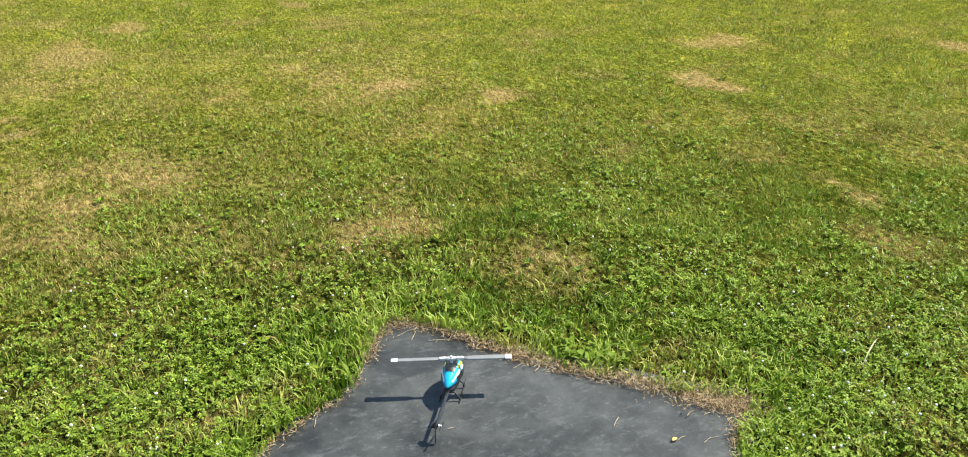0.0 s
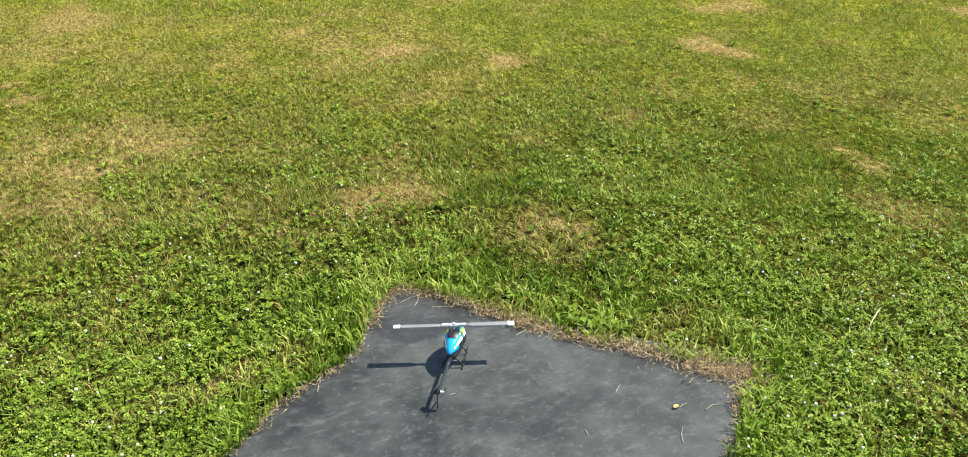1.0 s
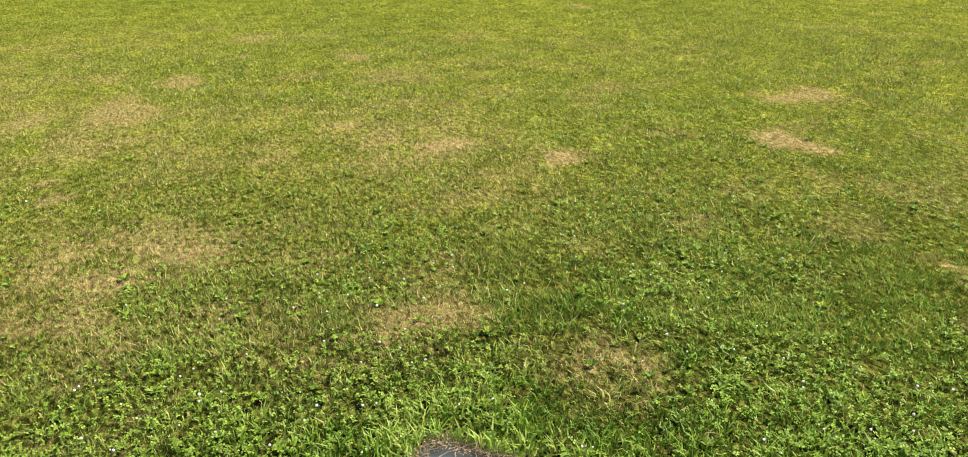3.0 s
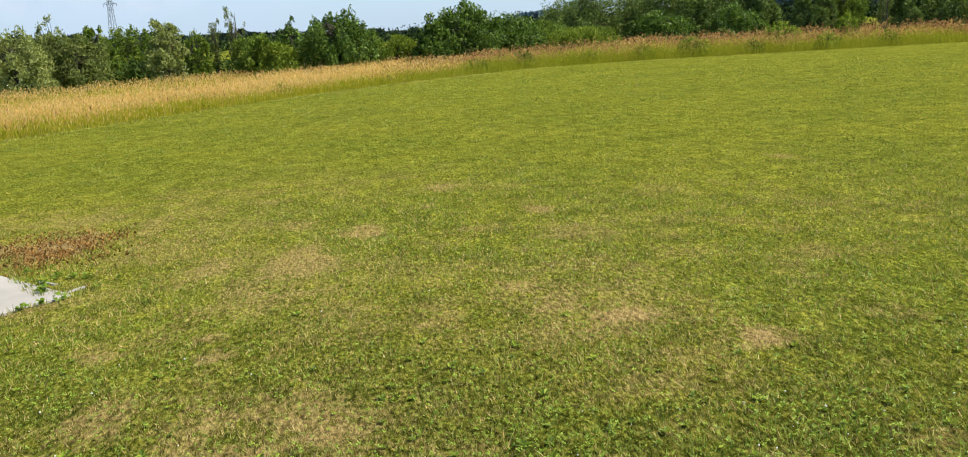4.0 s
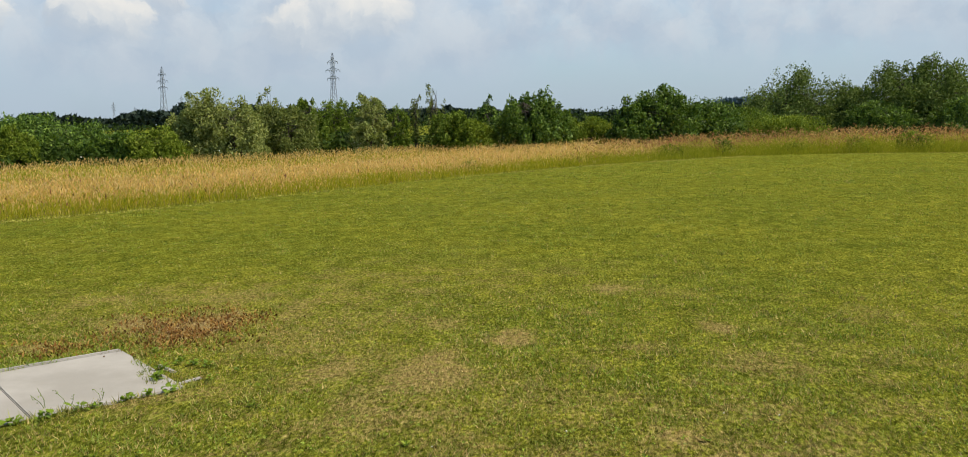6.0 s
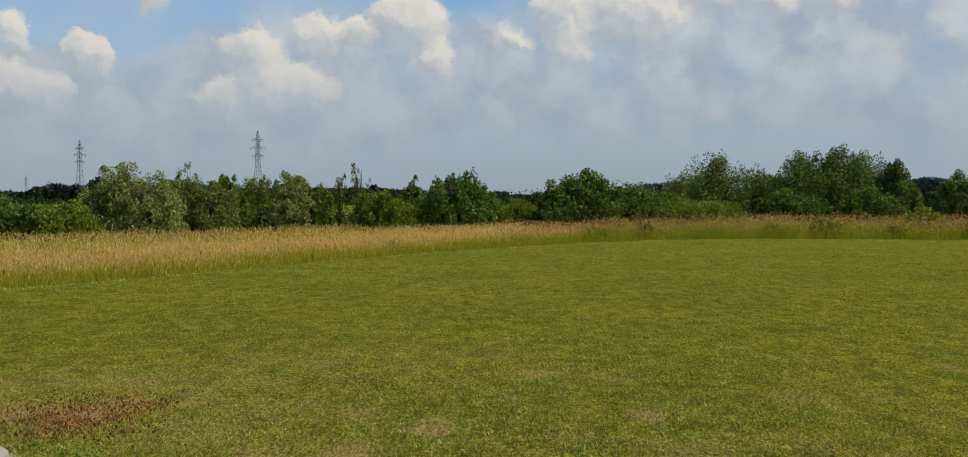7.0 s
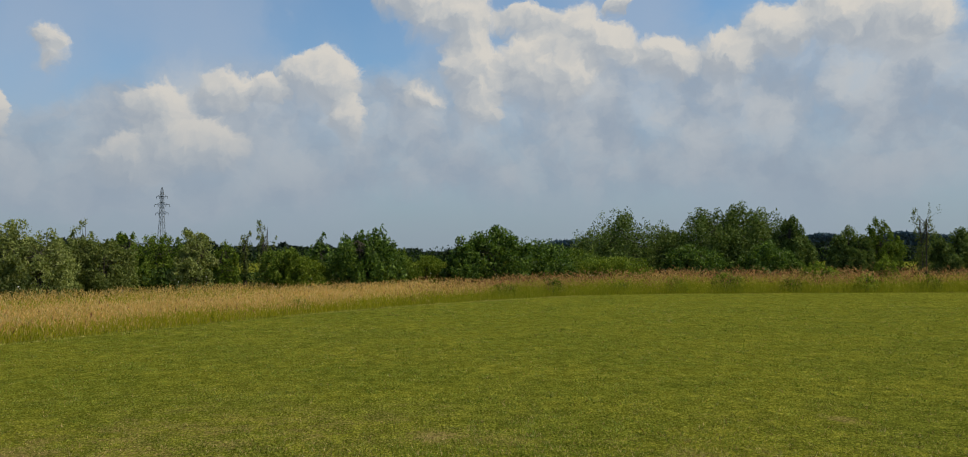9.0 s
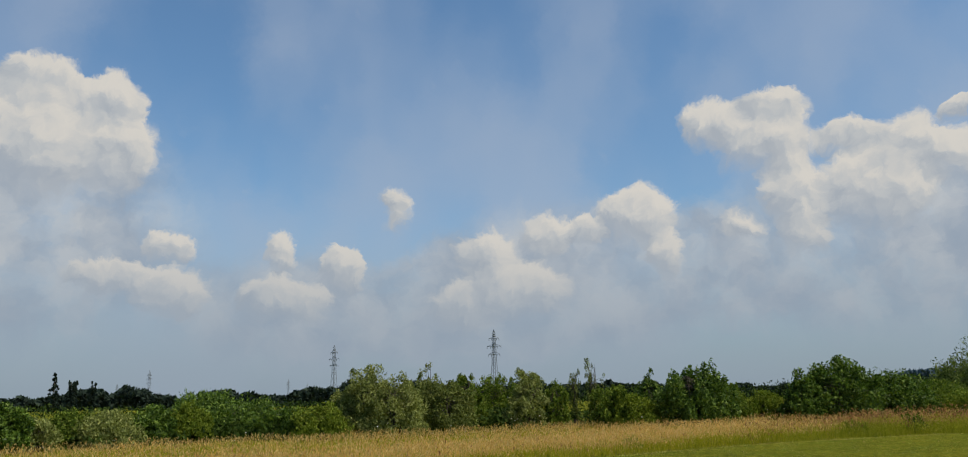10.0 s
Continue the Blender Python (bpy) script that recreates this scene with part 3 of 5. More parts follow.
def turf(name, label, seed, count, near, far, per, segments, fan=(-70, 78)):
    """Tufts of grass round the pad: blades spread out from each tuft's foot, every tuft with its own tone and height."""
    rng = np.random.default_rng(seed)
    tufts = count // per
    r = near + (far - near) * rng.random(tufts) ** 1.15
    a = np.radians(rng.uniform(*fan, tufts))
    x, y = -0.45 + r * np.sin(a), -1.9 + r * np.cos(a)
    bare = fbm(x, y, 8.0, 33)
    ok = (slab_inset(x, y) < 0.05) & (y < field_edge(x) + 0.2) & (mat_inset(x, y) < 0.03)
    ok &= rng.random(tufts) > np.clip((bare - 0.54) * 3.0, 0, 0.6) + 0.30 * dryness(x, y)
    ok &= rng.random(tufts) < np.clip((far - r) / (0.28 * far), 0, 1)            # thins out towards the closed sward
    x, y, r = x[ok], y[ok], r[ok]
    tufts = len(x)
    tone = np.clip(0.5 + 0.55 * (rng.random(tufts) - 0.5) + 1.5 * (fbm(x, y, 6.0, 35) - 0.5) + 0.5 * (fbm(x, y, 1.4, 37) - 0.5), 0, 1)
    grow = (0.45 + 0.95 * rng.random(tufts) ** 1.4) * (0.5 + 1.0 * fbm(x, y, 1.6, 31))
    tone = np.clip(tone + 0.14 * np.clip(x + 0.4, -0.6, 1) * soft_spots(x, y, CLOVER, 0.6, 44), 0, 1)
    # one row a blade
    k = np.repeat(np.arange(tufts), per)
    n = len(k)
    spread = np.abs(rng.normal(0, 0.015, n)) * (1 + 0.22 * r[k])
    b = rng.random(n) * 2 * np.pi
    x, y, r, tone, grow = x[k] + np.cos(b) * spread, y[k] + np.sin(b) * spread, r[k], tone[k], grow[k]
    inset = mat_inset(x, y)
    a2, b2 = in_frame(x, y, MAT_CORNER, MAT_U, MAT_V)
    litter = np.where((b2 < 0.12) & (a2 > 0.05), 0.002 + 0.016 * np.clip(fbm(x, y, 5.0, 24) * 1.8 - 0.5, 0, 1), 0)
    ok = (inset < -0.003 - litter) & (slab_inset(x, y) < 0.0)
    x, y, r, tone, grow, b, inset = x[ok], y[ok], r[ok], tone[ok], grow[ok], b[ok], inset[ok]
    n = len(x)
    dry = dryness(x, y)
    rim = np.clip(1 + inset / 0.35, 0, 1) * np.where(np.hypot(x - 0.1, y + 0.4) < 2.4, 1, 0)
    rim = np.maximum(rim, 0.8 * np.clip(1 + slab_inset(x, y) / 0.22, 0, 1) * np.where(np.hypot(x + 3.3, y - 4.6) < 3, 1, 0))
    worn = np.clip((y - 0.6) / 1.8, 0, 1) * (1 - 0.9 * rim)                  # drier and shorter out in the field
    h = (0.030 + 0.0004 * r) * (1 - 0.28 * worn) * (0.55 + 0.6 * rng.random(n)) * grow * (1 - 0.45 * dry) * (1 + 0.75 * rim)
    w = (0.0036 + 0.00050 * r) * (0.6 + 0.8 * rng.random(n)) * (1 - 0.3 * dry) * (1 + 0.25 * rim)
    v, f, k = blades(rng, x, y, h, w, 1.15 - 0.35 * rim, segments, b + rng.normal(0, 0.7, n))
    straw = np.clip(dry * (0.55 + 0.9 * rng.random(n)) + (rng.random(n) < (0.05 + 0.45 * worn * np.clip((11 - y) / 4, 0.25, 1)) * (1 - rim)) * (0.5 + 0.5 * rng.random(n)), 0, 1)
    tone = np.clip(tone + np.where(b2[ok] < 0.25, 0.18, -0.17) * rim - 0.10 * worn, 0, 0.9)
    me = array_mesh(name, v, f, MAT_BLADE, {"dry": np.repeat(straw, k), "tone": np.repeat(tone, k)})
    tagged(new(name, me), label, "grass", kind="stuff")


def build_rosettes():
    """Flat rosettes of broad lawn weeds, one joined sheet of small leaves."""
    rng = np.random.default_rng(57)
    r = 0.9 + 6.0 * rng.random(5200) ** 1.2
    a = np.radians(rng.uniform(-66, 74, len(r)))
    x, y = -0.45 + r * np.sin(a), -1.9 + r * np.cos(a)
    keep = (mat_inset(x, y) < -0.03) & (slab_inset(x, y) < -0.02) & (rng.random(len(x)) < np.clip((6.9 - r) / 3.5, 0, 1) * (0.25 + 1.3 * np.clip(fbm(x, y, 1.1, 63) - 0.35, 0, 1)) * (1 - 0.6 * dryness(x, y)))
    x, y = x[keep], y[keep]
    k = np.repeat(np.arange(len(x)), 7)
    n = len(k)
    turn = rng.random(len(x))[k] * 6.28 + np.tile(np.arange(7) * 0.9, len(x)) + rng.normal(0, 0.2, n)
    size = ((0.014 + 0.018 * rng.random(len(x)) ** 1.8)[k]) * (0.7 + 0.5 * rng.random(n))
    lift = 0.25 + 0.5 * rng.random(n)
    c, s = np.cos(turn), np.sin(turn)
    z = ground_height(x, y)[k] + 0.006
    rows = []
    for u, v, up in ((0.05, 0.0, 0.0), (0.55, 0.30, 0.75), (1.0, 0.0, 0.85), (0.55, -0.30, 0.75)):
        rows.append(np.stack([x[k] + (u * c - v * s) * size, y[k] + (u * s + v * c) * size, z + up * lift * size], 1))
    v = np.stack(rows, 1).reshape(-1, 3)
    tagged(new("lawn_weeds", array_mesh("lawn_weeds", v, np.arange(len(v)).reshape(-1, 4), MAT_ROSETTE)), "low broad-leaved weeds spread through the lawn", "weeds", kind="stuff")


def build_clover():
    """Three-lobed clover leaves low in the turf, denser in patches."""
    rng = np.random.default_rng(51)
    r = 1.0 * 8.0 ** rng.random(150000)
    a = np.radians(rng.uniform(-66, 74, len(r)))
    x, y = -0.45 + r * np.sin(a), -1.9 + r * np.cos(a)
    want = np.maximum(soft_spots(x, y, CLOVER, 0.6, 44), np.clip((fbm(x, y, 1.3, 61) - 0.42) * 3, 0, 0.8)) * (1 - 0.9 * dryness(x, y))
    ok = (mat_inset(x, y) < -0.01) & (slab_inset(x, y) < 0) & (rng.random(len(x)) < (want * 0.80 + 0.05) * np.clip((8.0 - r) / 4.5, 0, 1))
    x, y, r = x[ok], y[ok], r[ok]
    n = len(x)
    z = ground_height(x, y) + 0.014 + 0.024 * rng.random(n)
    size = (0.0036 + 0.0050 * rng.random(n)) * (0.85 + 0.05 * r)
    turn = rng.random(n) * 2 * np.pi
    tilt = (rng.random((n, 2)) - 0.5) * 1.1
    quads = []
    for k in range(3):
        a = turn + k * 2.094
        c, s = np.cos(a), np.sin(a)
        pts = []
        for du, dv in ((0.05, 0.0), (0.75, 0.55), (1.3, 0.0), (0.75, -0.55)):
            px, py = (du * c - dv * s) * size, (du * s + dv * c) * size
            pts.append(np.stack([x + px, y + py, z + px * tilt[:, 0] + py * tilt[:, 1]], 1))
        quads.append(np.stack(pts, 1))
    v = np.stack(quads, 1).reshape(-1, 3)
    f = np.arange(len(v)).reshape(-1, 4)
    tagged(new("clover", array_mesh("clover", v, f, MAT_CLOVER)), "low green clover leaves among the grass", "clover", kind="stuff")
    # white flower heads
    pick = rng.choice(n, 620, replace=False)
    bm = bmesh.new()
    for i in pick:
        if y[i] > 4.6 or fbm(x[i], y[i], 0.8, 66) < 0.46:
            continue
        rad = 0.0024 + 0.0030 * rng.random()
        bmesh.ops.create_icosphere(bm, subdivisions=1, radius=rad, matrix=Matrix.Translation((x[i], y[i], z[i] + 0.012 + 0.02 * rng.random())))
    me = bpy.data.meshes.new("clover_flowers")
    bm.to_mesh(me)
    bm.free()
    me.materials.append(MAT_PETAL)
    tagged(new("clover_flowers", me), "small white clover flower heads in the turf", "flowers", kind="stuff")


def build_meadow():
    """Tall uncut grass behind the mown edge: ripe and tan, taller and redder along the far side."""
    rng = np.random.default_rng(71)
    for name, label, mat, share in (("meadow_grass", "tall ripe tan meadow grass, green at the foot", MAT_MEADOW, 0),
                                    ("meadow_weeds", "tall reddish seeding weeds and grass", MAT_MEADOW_RED, 1),
                                    ("meadow_plants", "green leafy meadow plants and fresh grass", MAT_MEADOW_GREEN, 2)):
        x, y = scatter(rng, 2600000, -34, 46, -12, 62)
        depth = (y - field_edge(x)) * np.where(x < 1, 0.55, np.where(x < 9, 0.8, 1.0))
        front = np.where(depth < 1.2, 0.8, np.where(depth < 5, 0.40, 0.12))
        ok = (depth > (rng.random(len(x)) - 0.5) * 0.5) & (depth < 15) & (rng.random(len(x)) < front)
        red = np.clip((x + 1) / 6, 0.05, 1) * np.clip((fbm(x, y, 0.45, 77) - 0.25) * 3, np.where(x > 4, 0.36, 0.22), 0.55)
        fresh = np.clip((x + 3) / 8, 0.10, 0.75) * np.clip((fbm(x, y, 0.5, 79) - 0.20) * 3, np.where(x > 4, 0.55, 0.32), 0.8) + np.clip(0.7 - depth, 0, 0.5)
        luck = rng.random(len(x))
        ok &= np.where(luck < fresh, 2, np.where(luck < fresh + red, 1, 0)) == share
        x, y, depth = x[ok], y[ok], depth[ok]
        n = len(x)
        tall = np.interp(x, [-30, -7, -2, 3, 10, 40], [0.44, 0.44, 0.54, 0.64, 0.86, 0.95]) * (0.55 + 0.9 * fbm(x, y, 0.9, 78))
        tall *= np.clip(0.5 + depth * 0.9, 0.5, 1.0) * (1 + 0.25 * (fbm(x, y, 3.5, 76) - 0.5))
        h = tall * (0.55 + 0.55 * rng.random(n)) * (0.75 if share == 2 else 1.0)
        # a leaf blade from the foot, and above it a loose seed head on its stalk
        w = 0.006 + 0.007 * rng.random(n)
        a, b = rng.random(n) * np.pi, rng.random(n) * 2 * np.pi
        lean = h * (0.12 + 0.55 * rng.random(n) ** 1.3)
        sx, sy = np.cos(a) * w / 2, np.sin(a) * w / 2
        cb, sb = np.cos(b) * lean, np.sin(b) * lean
        ear = (0.05 + 0.09 * rng.random(n)) * (0.7 if share == 2 else 1.0)
        fat = (0.006 + 0.010 * rng.random(n)) * (1.5 if share == 1 else 1.0)
        ex, ey = np.cos(a + 1.2) * fat, np.sin(a + 1.2) * fat
        low, mid = h - ear, h - ear * 0.45
        v = np.stack([np.stack([x - sx, y - sy, 0 * h], 1), np.stack([x + sx, y + sy, 0 * h], 1), np.stack([x + cb * 0.8, y + sb * 0.8, h * 0.9], 1),
                      np.stack([x + cb * 0.7, y + sb * 0.7, low], 1), np.stack([x + cb * 0.85 + ex, y + sb * 0.85 + ey, mid], 1),
                      np.stack([x + cb * 1.05, y + sb * 1.05, h], 1), np.stack([x + cb * 0.85 - ex, y + sb * 0.85 - ey, mid], 1)], 1).reshape(-1, 3)
        k = 7 * np.arange(n)[:, None]
        f = np.concatenate([k + [[0, 1, 2]], k + [[3, 4, 5]], k + [[3, 5, 6]]])
        ripe = tall * np.clip(0.5 + 1.2 * depth * rng.random(n), 0.5, 1)
        tip = np.stack([0 * h, 0 * h, 0.7 * h, 0.8 * ripe, ripe, ripe, ripe], 1).ravel() / np.repeat(0.80 * tall, 7)
        tagged(new(name, array_mesh(name, v, f, mat, {"tip": np.clip(tip, 0, 1)})), label, "tall grass", kind="stuff")
    # pale clippings lie along the mower's last line
    x = rng.uniform(-16, 14, 15000)
    x = x[rng.random(len(x)) < np.clip(fbm(x, x * 0, 0.7, 83) * 2 - 0.5, 0.05, 1) * np.clip((14 - x) / 9, 0.1, 1)]
    y = field_edge(x) - 0.22 + rng.normal(0, 0.12, len(x))
    v, f, k = blades(rng, x, y, 0.012 + 0.03 * rng.random(len(x)), 0.02 + 0.02 * rng.random(len(x)), 2.2, 1)
    tagged(new("grass_clippings", array_mesh("grass_clippings", v, f, MAT_CLIPPING)), "pale dry clippings along the edge of the mown grass", "grass", kind="stuff")
    # flat white flower heads standing over the grass
    bm = bmesh.new()
    for k in range(90):
        x = rng.uniform(-22, 30)
        d = rng.uniform(1.0, 13.0)
        y = float(field_edge(x)) + d
        for j in range(rng.integers(1, 5)):
            px, py = x + rng.normal(0, 0.25), y + rng.normal(0, 0.25)
            bmesh.ops.create_circle(bm, cap_ends=True, segments=6, radius=rng.uniform(0.009, 0.019),
                                    matrix=pose(px, py, rng.uniform(0.72, 1.0), rng.uniform(-35, 35), rng.uniform(-35, 35), 0))
    me = bpy.data.meshes.new("wild_carrot")
    bm.to_mesh(me)
    bm.free()
    me.materials.append(MAT_PETAL)
    tagged(new("wild_carrot", me), "white flat flower heads over the tall grass", "flowers", kind="stuff")


# ---- trees ----
def leaf_ramp(dark, mid, light):
    return ((0.0, dark), (0.55, mid), (1.0, light))


LEAF = {
    "willow": leaf_material("willow_leaf", leaf_ramp((0.087, 0.108, 0.029), (0.225, 0.262, 0.078), (0.340, 0.360, 0.135)), None, 0.27),
    "green": leaf_material("green_leaf", leaf_ramp((0.037, 0.065, 0.009), (0.120, 0.182, 0.025), (0.215, 0.270, 0.050)), None, 0.27),
    "yellow": leaf_material("yellow_green_leaf", leaf_ramp((0.053, 0.083, 0.009), (0.150, 0.208, 0.026), (0.235, 0.280, 0.044)), None, 0.30),
    "dark": leaf_material("dark_leaf", leaf_ramp((0.022, 0.047, 0.007), (0.076, 0.140, 0.018), (0.185, 0.270, 0.045)), None, 0.24, 0.5, 0.2),
    "grey": leaf_material("grey_green_leaf", leaf_ramp((0.055, 0.074, 0.019), (0.148, 0.182, 0.050), (0.230, 0.255, 0.082)), None, 0.27),
    "fresh": leaf_material("fresh_leaf", leaf_ramp((0.074, 0.112, 0.011), (0.205, 0.280, 0.034), (0.310, 0.370, 0.066)), None, 0.27),
    # dark wood green with some blue of the distant haze mixed in
    "far": leaf_material("far_wood_haze_leaf", leaf_ramp((0.009, 0.015, 0.012), (0.024, 0.040, 0.030), (0.042, 0.060, 0.044)), None, 0.1),
    # darker copy of the leaf green: shade between the trees put into colour
    "shade": leaf_material("undergrowth_shade_leaf", leaf_ramp((0.018, 0.034, 0.008), (0.036, 0.064, 0.012), (0.065, 0.100, 0.020)), None, 0.15),
    "poplar": leaf_material("poplar_leaf", leaf_ramp((0.041, 0.067, 0.015), (0.112, 0.165, 0.042), (0.195, 0.240, 0.078)), None, 0.25),
}


def leaves_mesh(rng, centres, normals, size, mat, slim=0.62):
    """Small leaves or leaf sprays, loosely turned outwards."""
    n = len(centres)
    d = rng.normal(size=(n, 3)) + normals * 0.7 + np.array([0, 0, 0.5])
    d /= np.linalg.norm(d, axis=1)[:, None] + 1e-9
    side = np.cross(d, rng.normal(size=(n, 3)))
    side /= np.linalg.norm(side, axis=1)[:, None] + 1e-9
    s = (size * (0.55 + 0.9 * rng.random(n)))[:, None]
    v = np.stack([centres - d * s, centres + side * s * slim, centres + d * s - side * s * slim * 0.6], 1).reshape(-1, 3)
    f = np.arange(3 * n).reshape(-1, 3)
    return array_mesh("crown", v, f, mat)


def stick(bm, a, b, r0, r1, sides=6):
    """A tapered limb from a to b."""
    a, b = Vector(a), Vector(b)
    d = b - a
    m = Matrix.Translation((a + b) / 2) @ d.to_track_quat("Z", "Y").to_matrix().to_4x4()
    bmesh.ops.create_cone(bm, cap_ends=True, segments=sides, radius1=r0, radius2=r1, depth=d.length, matrix=m)


def build_tree(name, label, category, x, y, height, radius, form, leaf, seed, leaves=4500, size=0.10):
    """A tree or bush: trunk with limbs, and a crown of leaf clumps at the limbs' ends. form: dome, cone, upright, airy or feather."""
    rng = np.random.default_rng(seed)
    root = tagged(new(name), label, category)
    root.location = (x, y, 0)
    clumps = {"dome": 110, "cone": 80, "upright": 150, "airy": 150, "feather": 90}[form]
    lowest = {"dome": 0.10, "cone": 0.10, "upright": 0.10, "airy": 0.12, "feather": 0.25}[form]
    c = []
    lobes = [(rng.uniform(-0.55, 0.55), rng.uniform(-0.5, 0.5), rng.uniform(0.6, 0.95)) for _ in range(6)]
    lobes[0] = (rng.uniform(-0.15, 0.15), 0.0, 1.0)
    while len(c) < clumps:
        u, v, w = rng.uniform(-1, 1), rng.uniform(-1, 1), rng.uniform(lowest, 1.0)
        if form == "cone":
            u, v = u * (1.03 - w), v * (1.03 - w)
        rho = math.hypot(u, v)
        if form in ("cone", "feather"):
            ok = rho < 1
        elif form == "upright":
            ok = (rho ** 2 + max(0, w - 0.42) ** 2 / 0.33) < 1
        else:
            top = max(lw * math.sqrt(max(0, 1 - ((u - lu) ** 2 + (v - lv) ** 2) / 0.62)) for lu, lv, lw in lobes)
            ok = w < top and rho < 1
        if form == "airy":
            ok = ok and w < 0.96 * top
        if ok and (form == "cone" or rho > 0.35 or w > 0.5 or rng.random() < 0.3):
            c.append((u * radius, v * radius, w * height * (0.8 if form == "upright" else 1.0)))
    c = np.array(c)
    if form == "feather":                        # leaves keep to a few whip-like stems
        whips = [(rng.uniform(-0.6, 0.6), rng.uniform(-0.6, 0.6), rng.uniform(0.75, 1.0)) for _ in range(9)]
        for k in range(len(c)):
            lu, lv, lw = whips[k % 9]
            s = rng.uniform(0.25, 1.0)
            c[k] = (radius * lu * s + rng.normal(0, 0.07), radius * lv * s + rng.normal(0, 0.07), height * lw * s)
    # trunk and limbs
    bm = bmesh.new()
    stems = {"dome": 4, "cone": 1, "upright": 6, "airy": 3, "feather": 3}[form]
    base_r = (0.006 if form == "feather" else 0.014) * height + 0.02
    tops = []
    for k in range(stems):
        a = 2 * math.pi * k / stems + rng.random()
        off = 0.0 if stems == 1 else 0.10 * radius
        foot = Vector((math.cos(a) * off, math.sin(a) * off, -0.05))
        reach = 0.0 if stems == 1 else radius * rng.uniform(0.15, 0.45)
        knee = Vector((math.cos(a) * reach * 0.5, math.sin(a) * reach * 0.5, height * 0.38))
        head = Vector((math.cos(a) * reach, math.sin(a) * reach, height * (rng.uniform(0.78, 0.93) if form in ("feather", "cone") else rng.uniform(0.60, 0.74))))
        stick(bm, foot, knee, base_r, base_r * 0.65)
        stick(bm, knee, head, base_r * 0.65, base_r * 0.15)
        tops.append((foot, knee, head))
    for p in c:
        foot, knee, head = tops[rng.integers(stems)]
        s = rng.uniform(0.3, 1.0)
        q = knee.lerp(head, s) if p[2] > height * 0.4 else foot.lerp(knee, min(1, max(0.25, p[2] / (height * 0.4))))
        stick(bm, q, p, base_r * 0.22, base_r * 0.05, 4)
    part("trunk", bm, MAT_BARK, root)
    # leaves
    per = leaves // len(c)
    spread = {"dome": 0.24, "cone": 0.20, "upright": 0.14, "airy": 0.17, "feather": 0.13}[form] * radius
    rise = {"dome": 1.1, "cone": 0.8, "upright": 2.3, "airy": 1.6, "feather": 2.4}[form]
    if form in ("dome", "airy"):
        c[:, 2] *= 0.95
    if leaf == "poplar":
        spread, rise = 0.19 * radius, 1.7
        c[:, 2] *= 0.92
    offs = rng.normal(size=(len(c), per, 3))
    offs /= np.linalg.norm(offs, axis=2)[:, :, None]
    offs *= (rng.random((len(c), per, 1)) ** 0.45)
    offs[:, :, :2] *= (1 - {"dome": 0.2, "airy": 0.4}.get(form, 0.55) * offs[:, :, 2:])      # shoots taper upwards
    own = rng.uniform(0.6, 1.3, (len(c), 1, 1))
    pts = (c[:, None, :] + offs * own * np.array([spread, spread, spread * rise])).reshape(-1, 3)
    nrm = offs.reshape(-1, 3)
    ok = (pts[:, 2] > 0.03) & (pts[:, 2] < height * 1.02)
    mesh_part("crown", leaves_mesh(rng, pts[ok], nrm[ok], size, LEAF[leaf]), root)
    return root


# bearing from the standing point (degrees), distance, elevation of the top (degrees), half width (degrees), form, leaf, name
def place(bearing, dist):
    return dist * math.sin(radians(bearing)), dist * math.cos(radians(bearing))


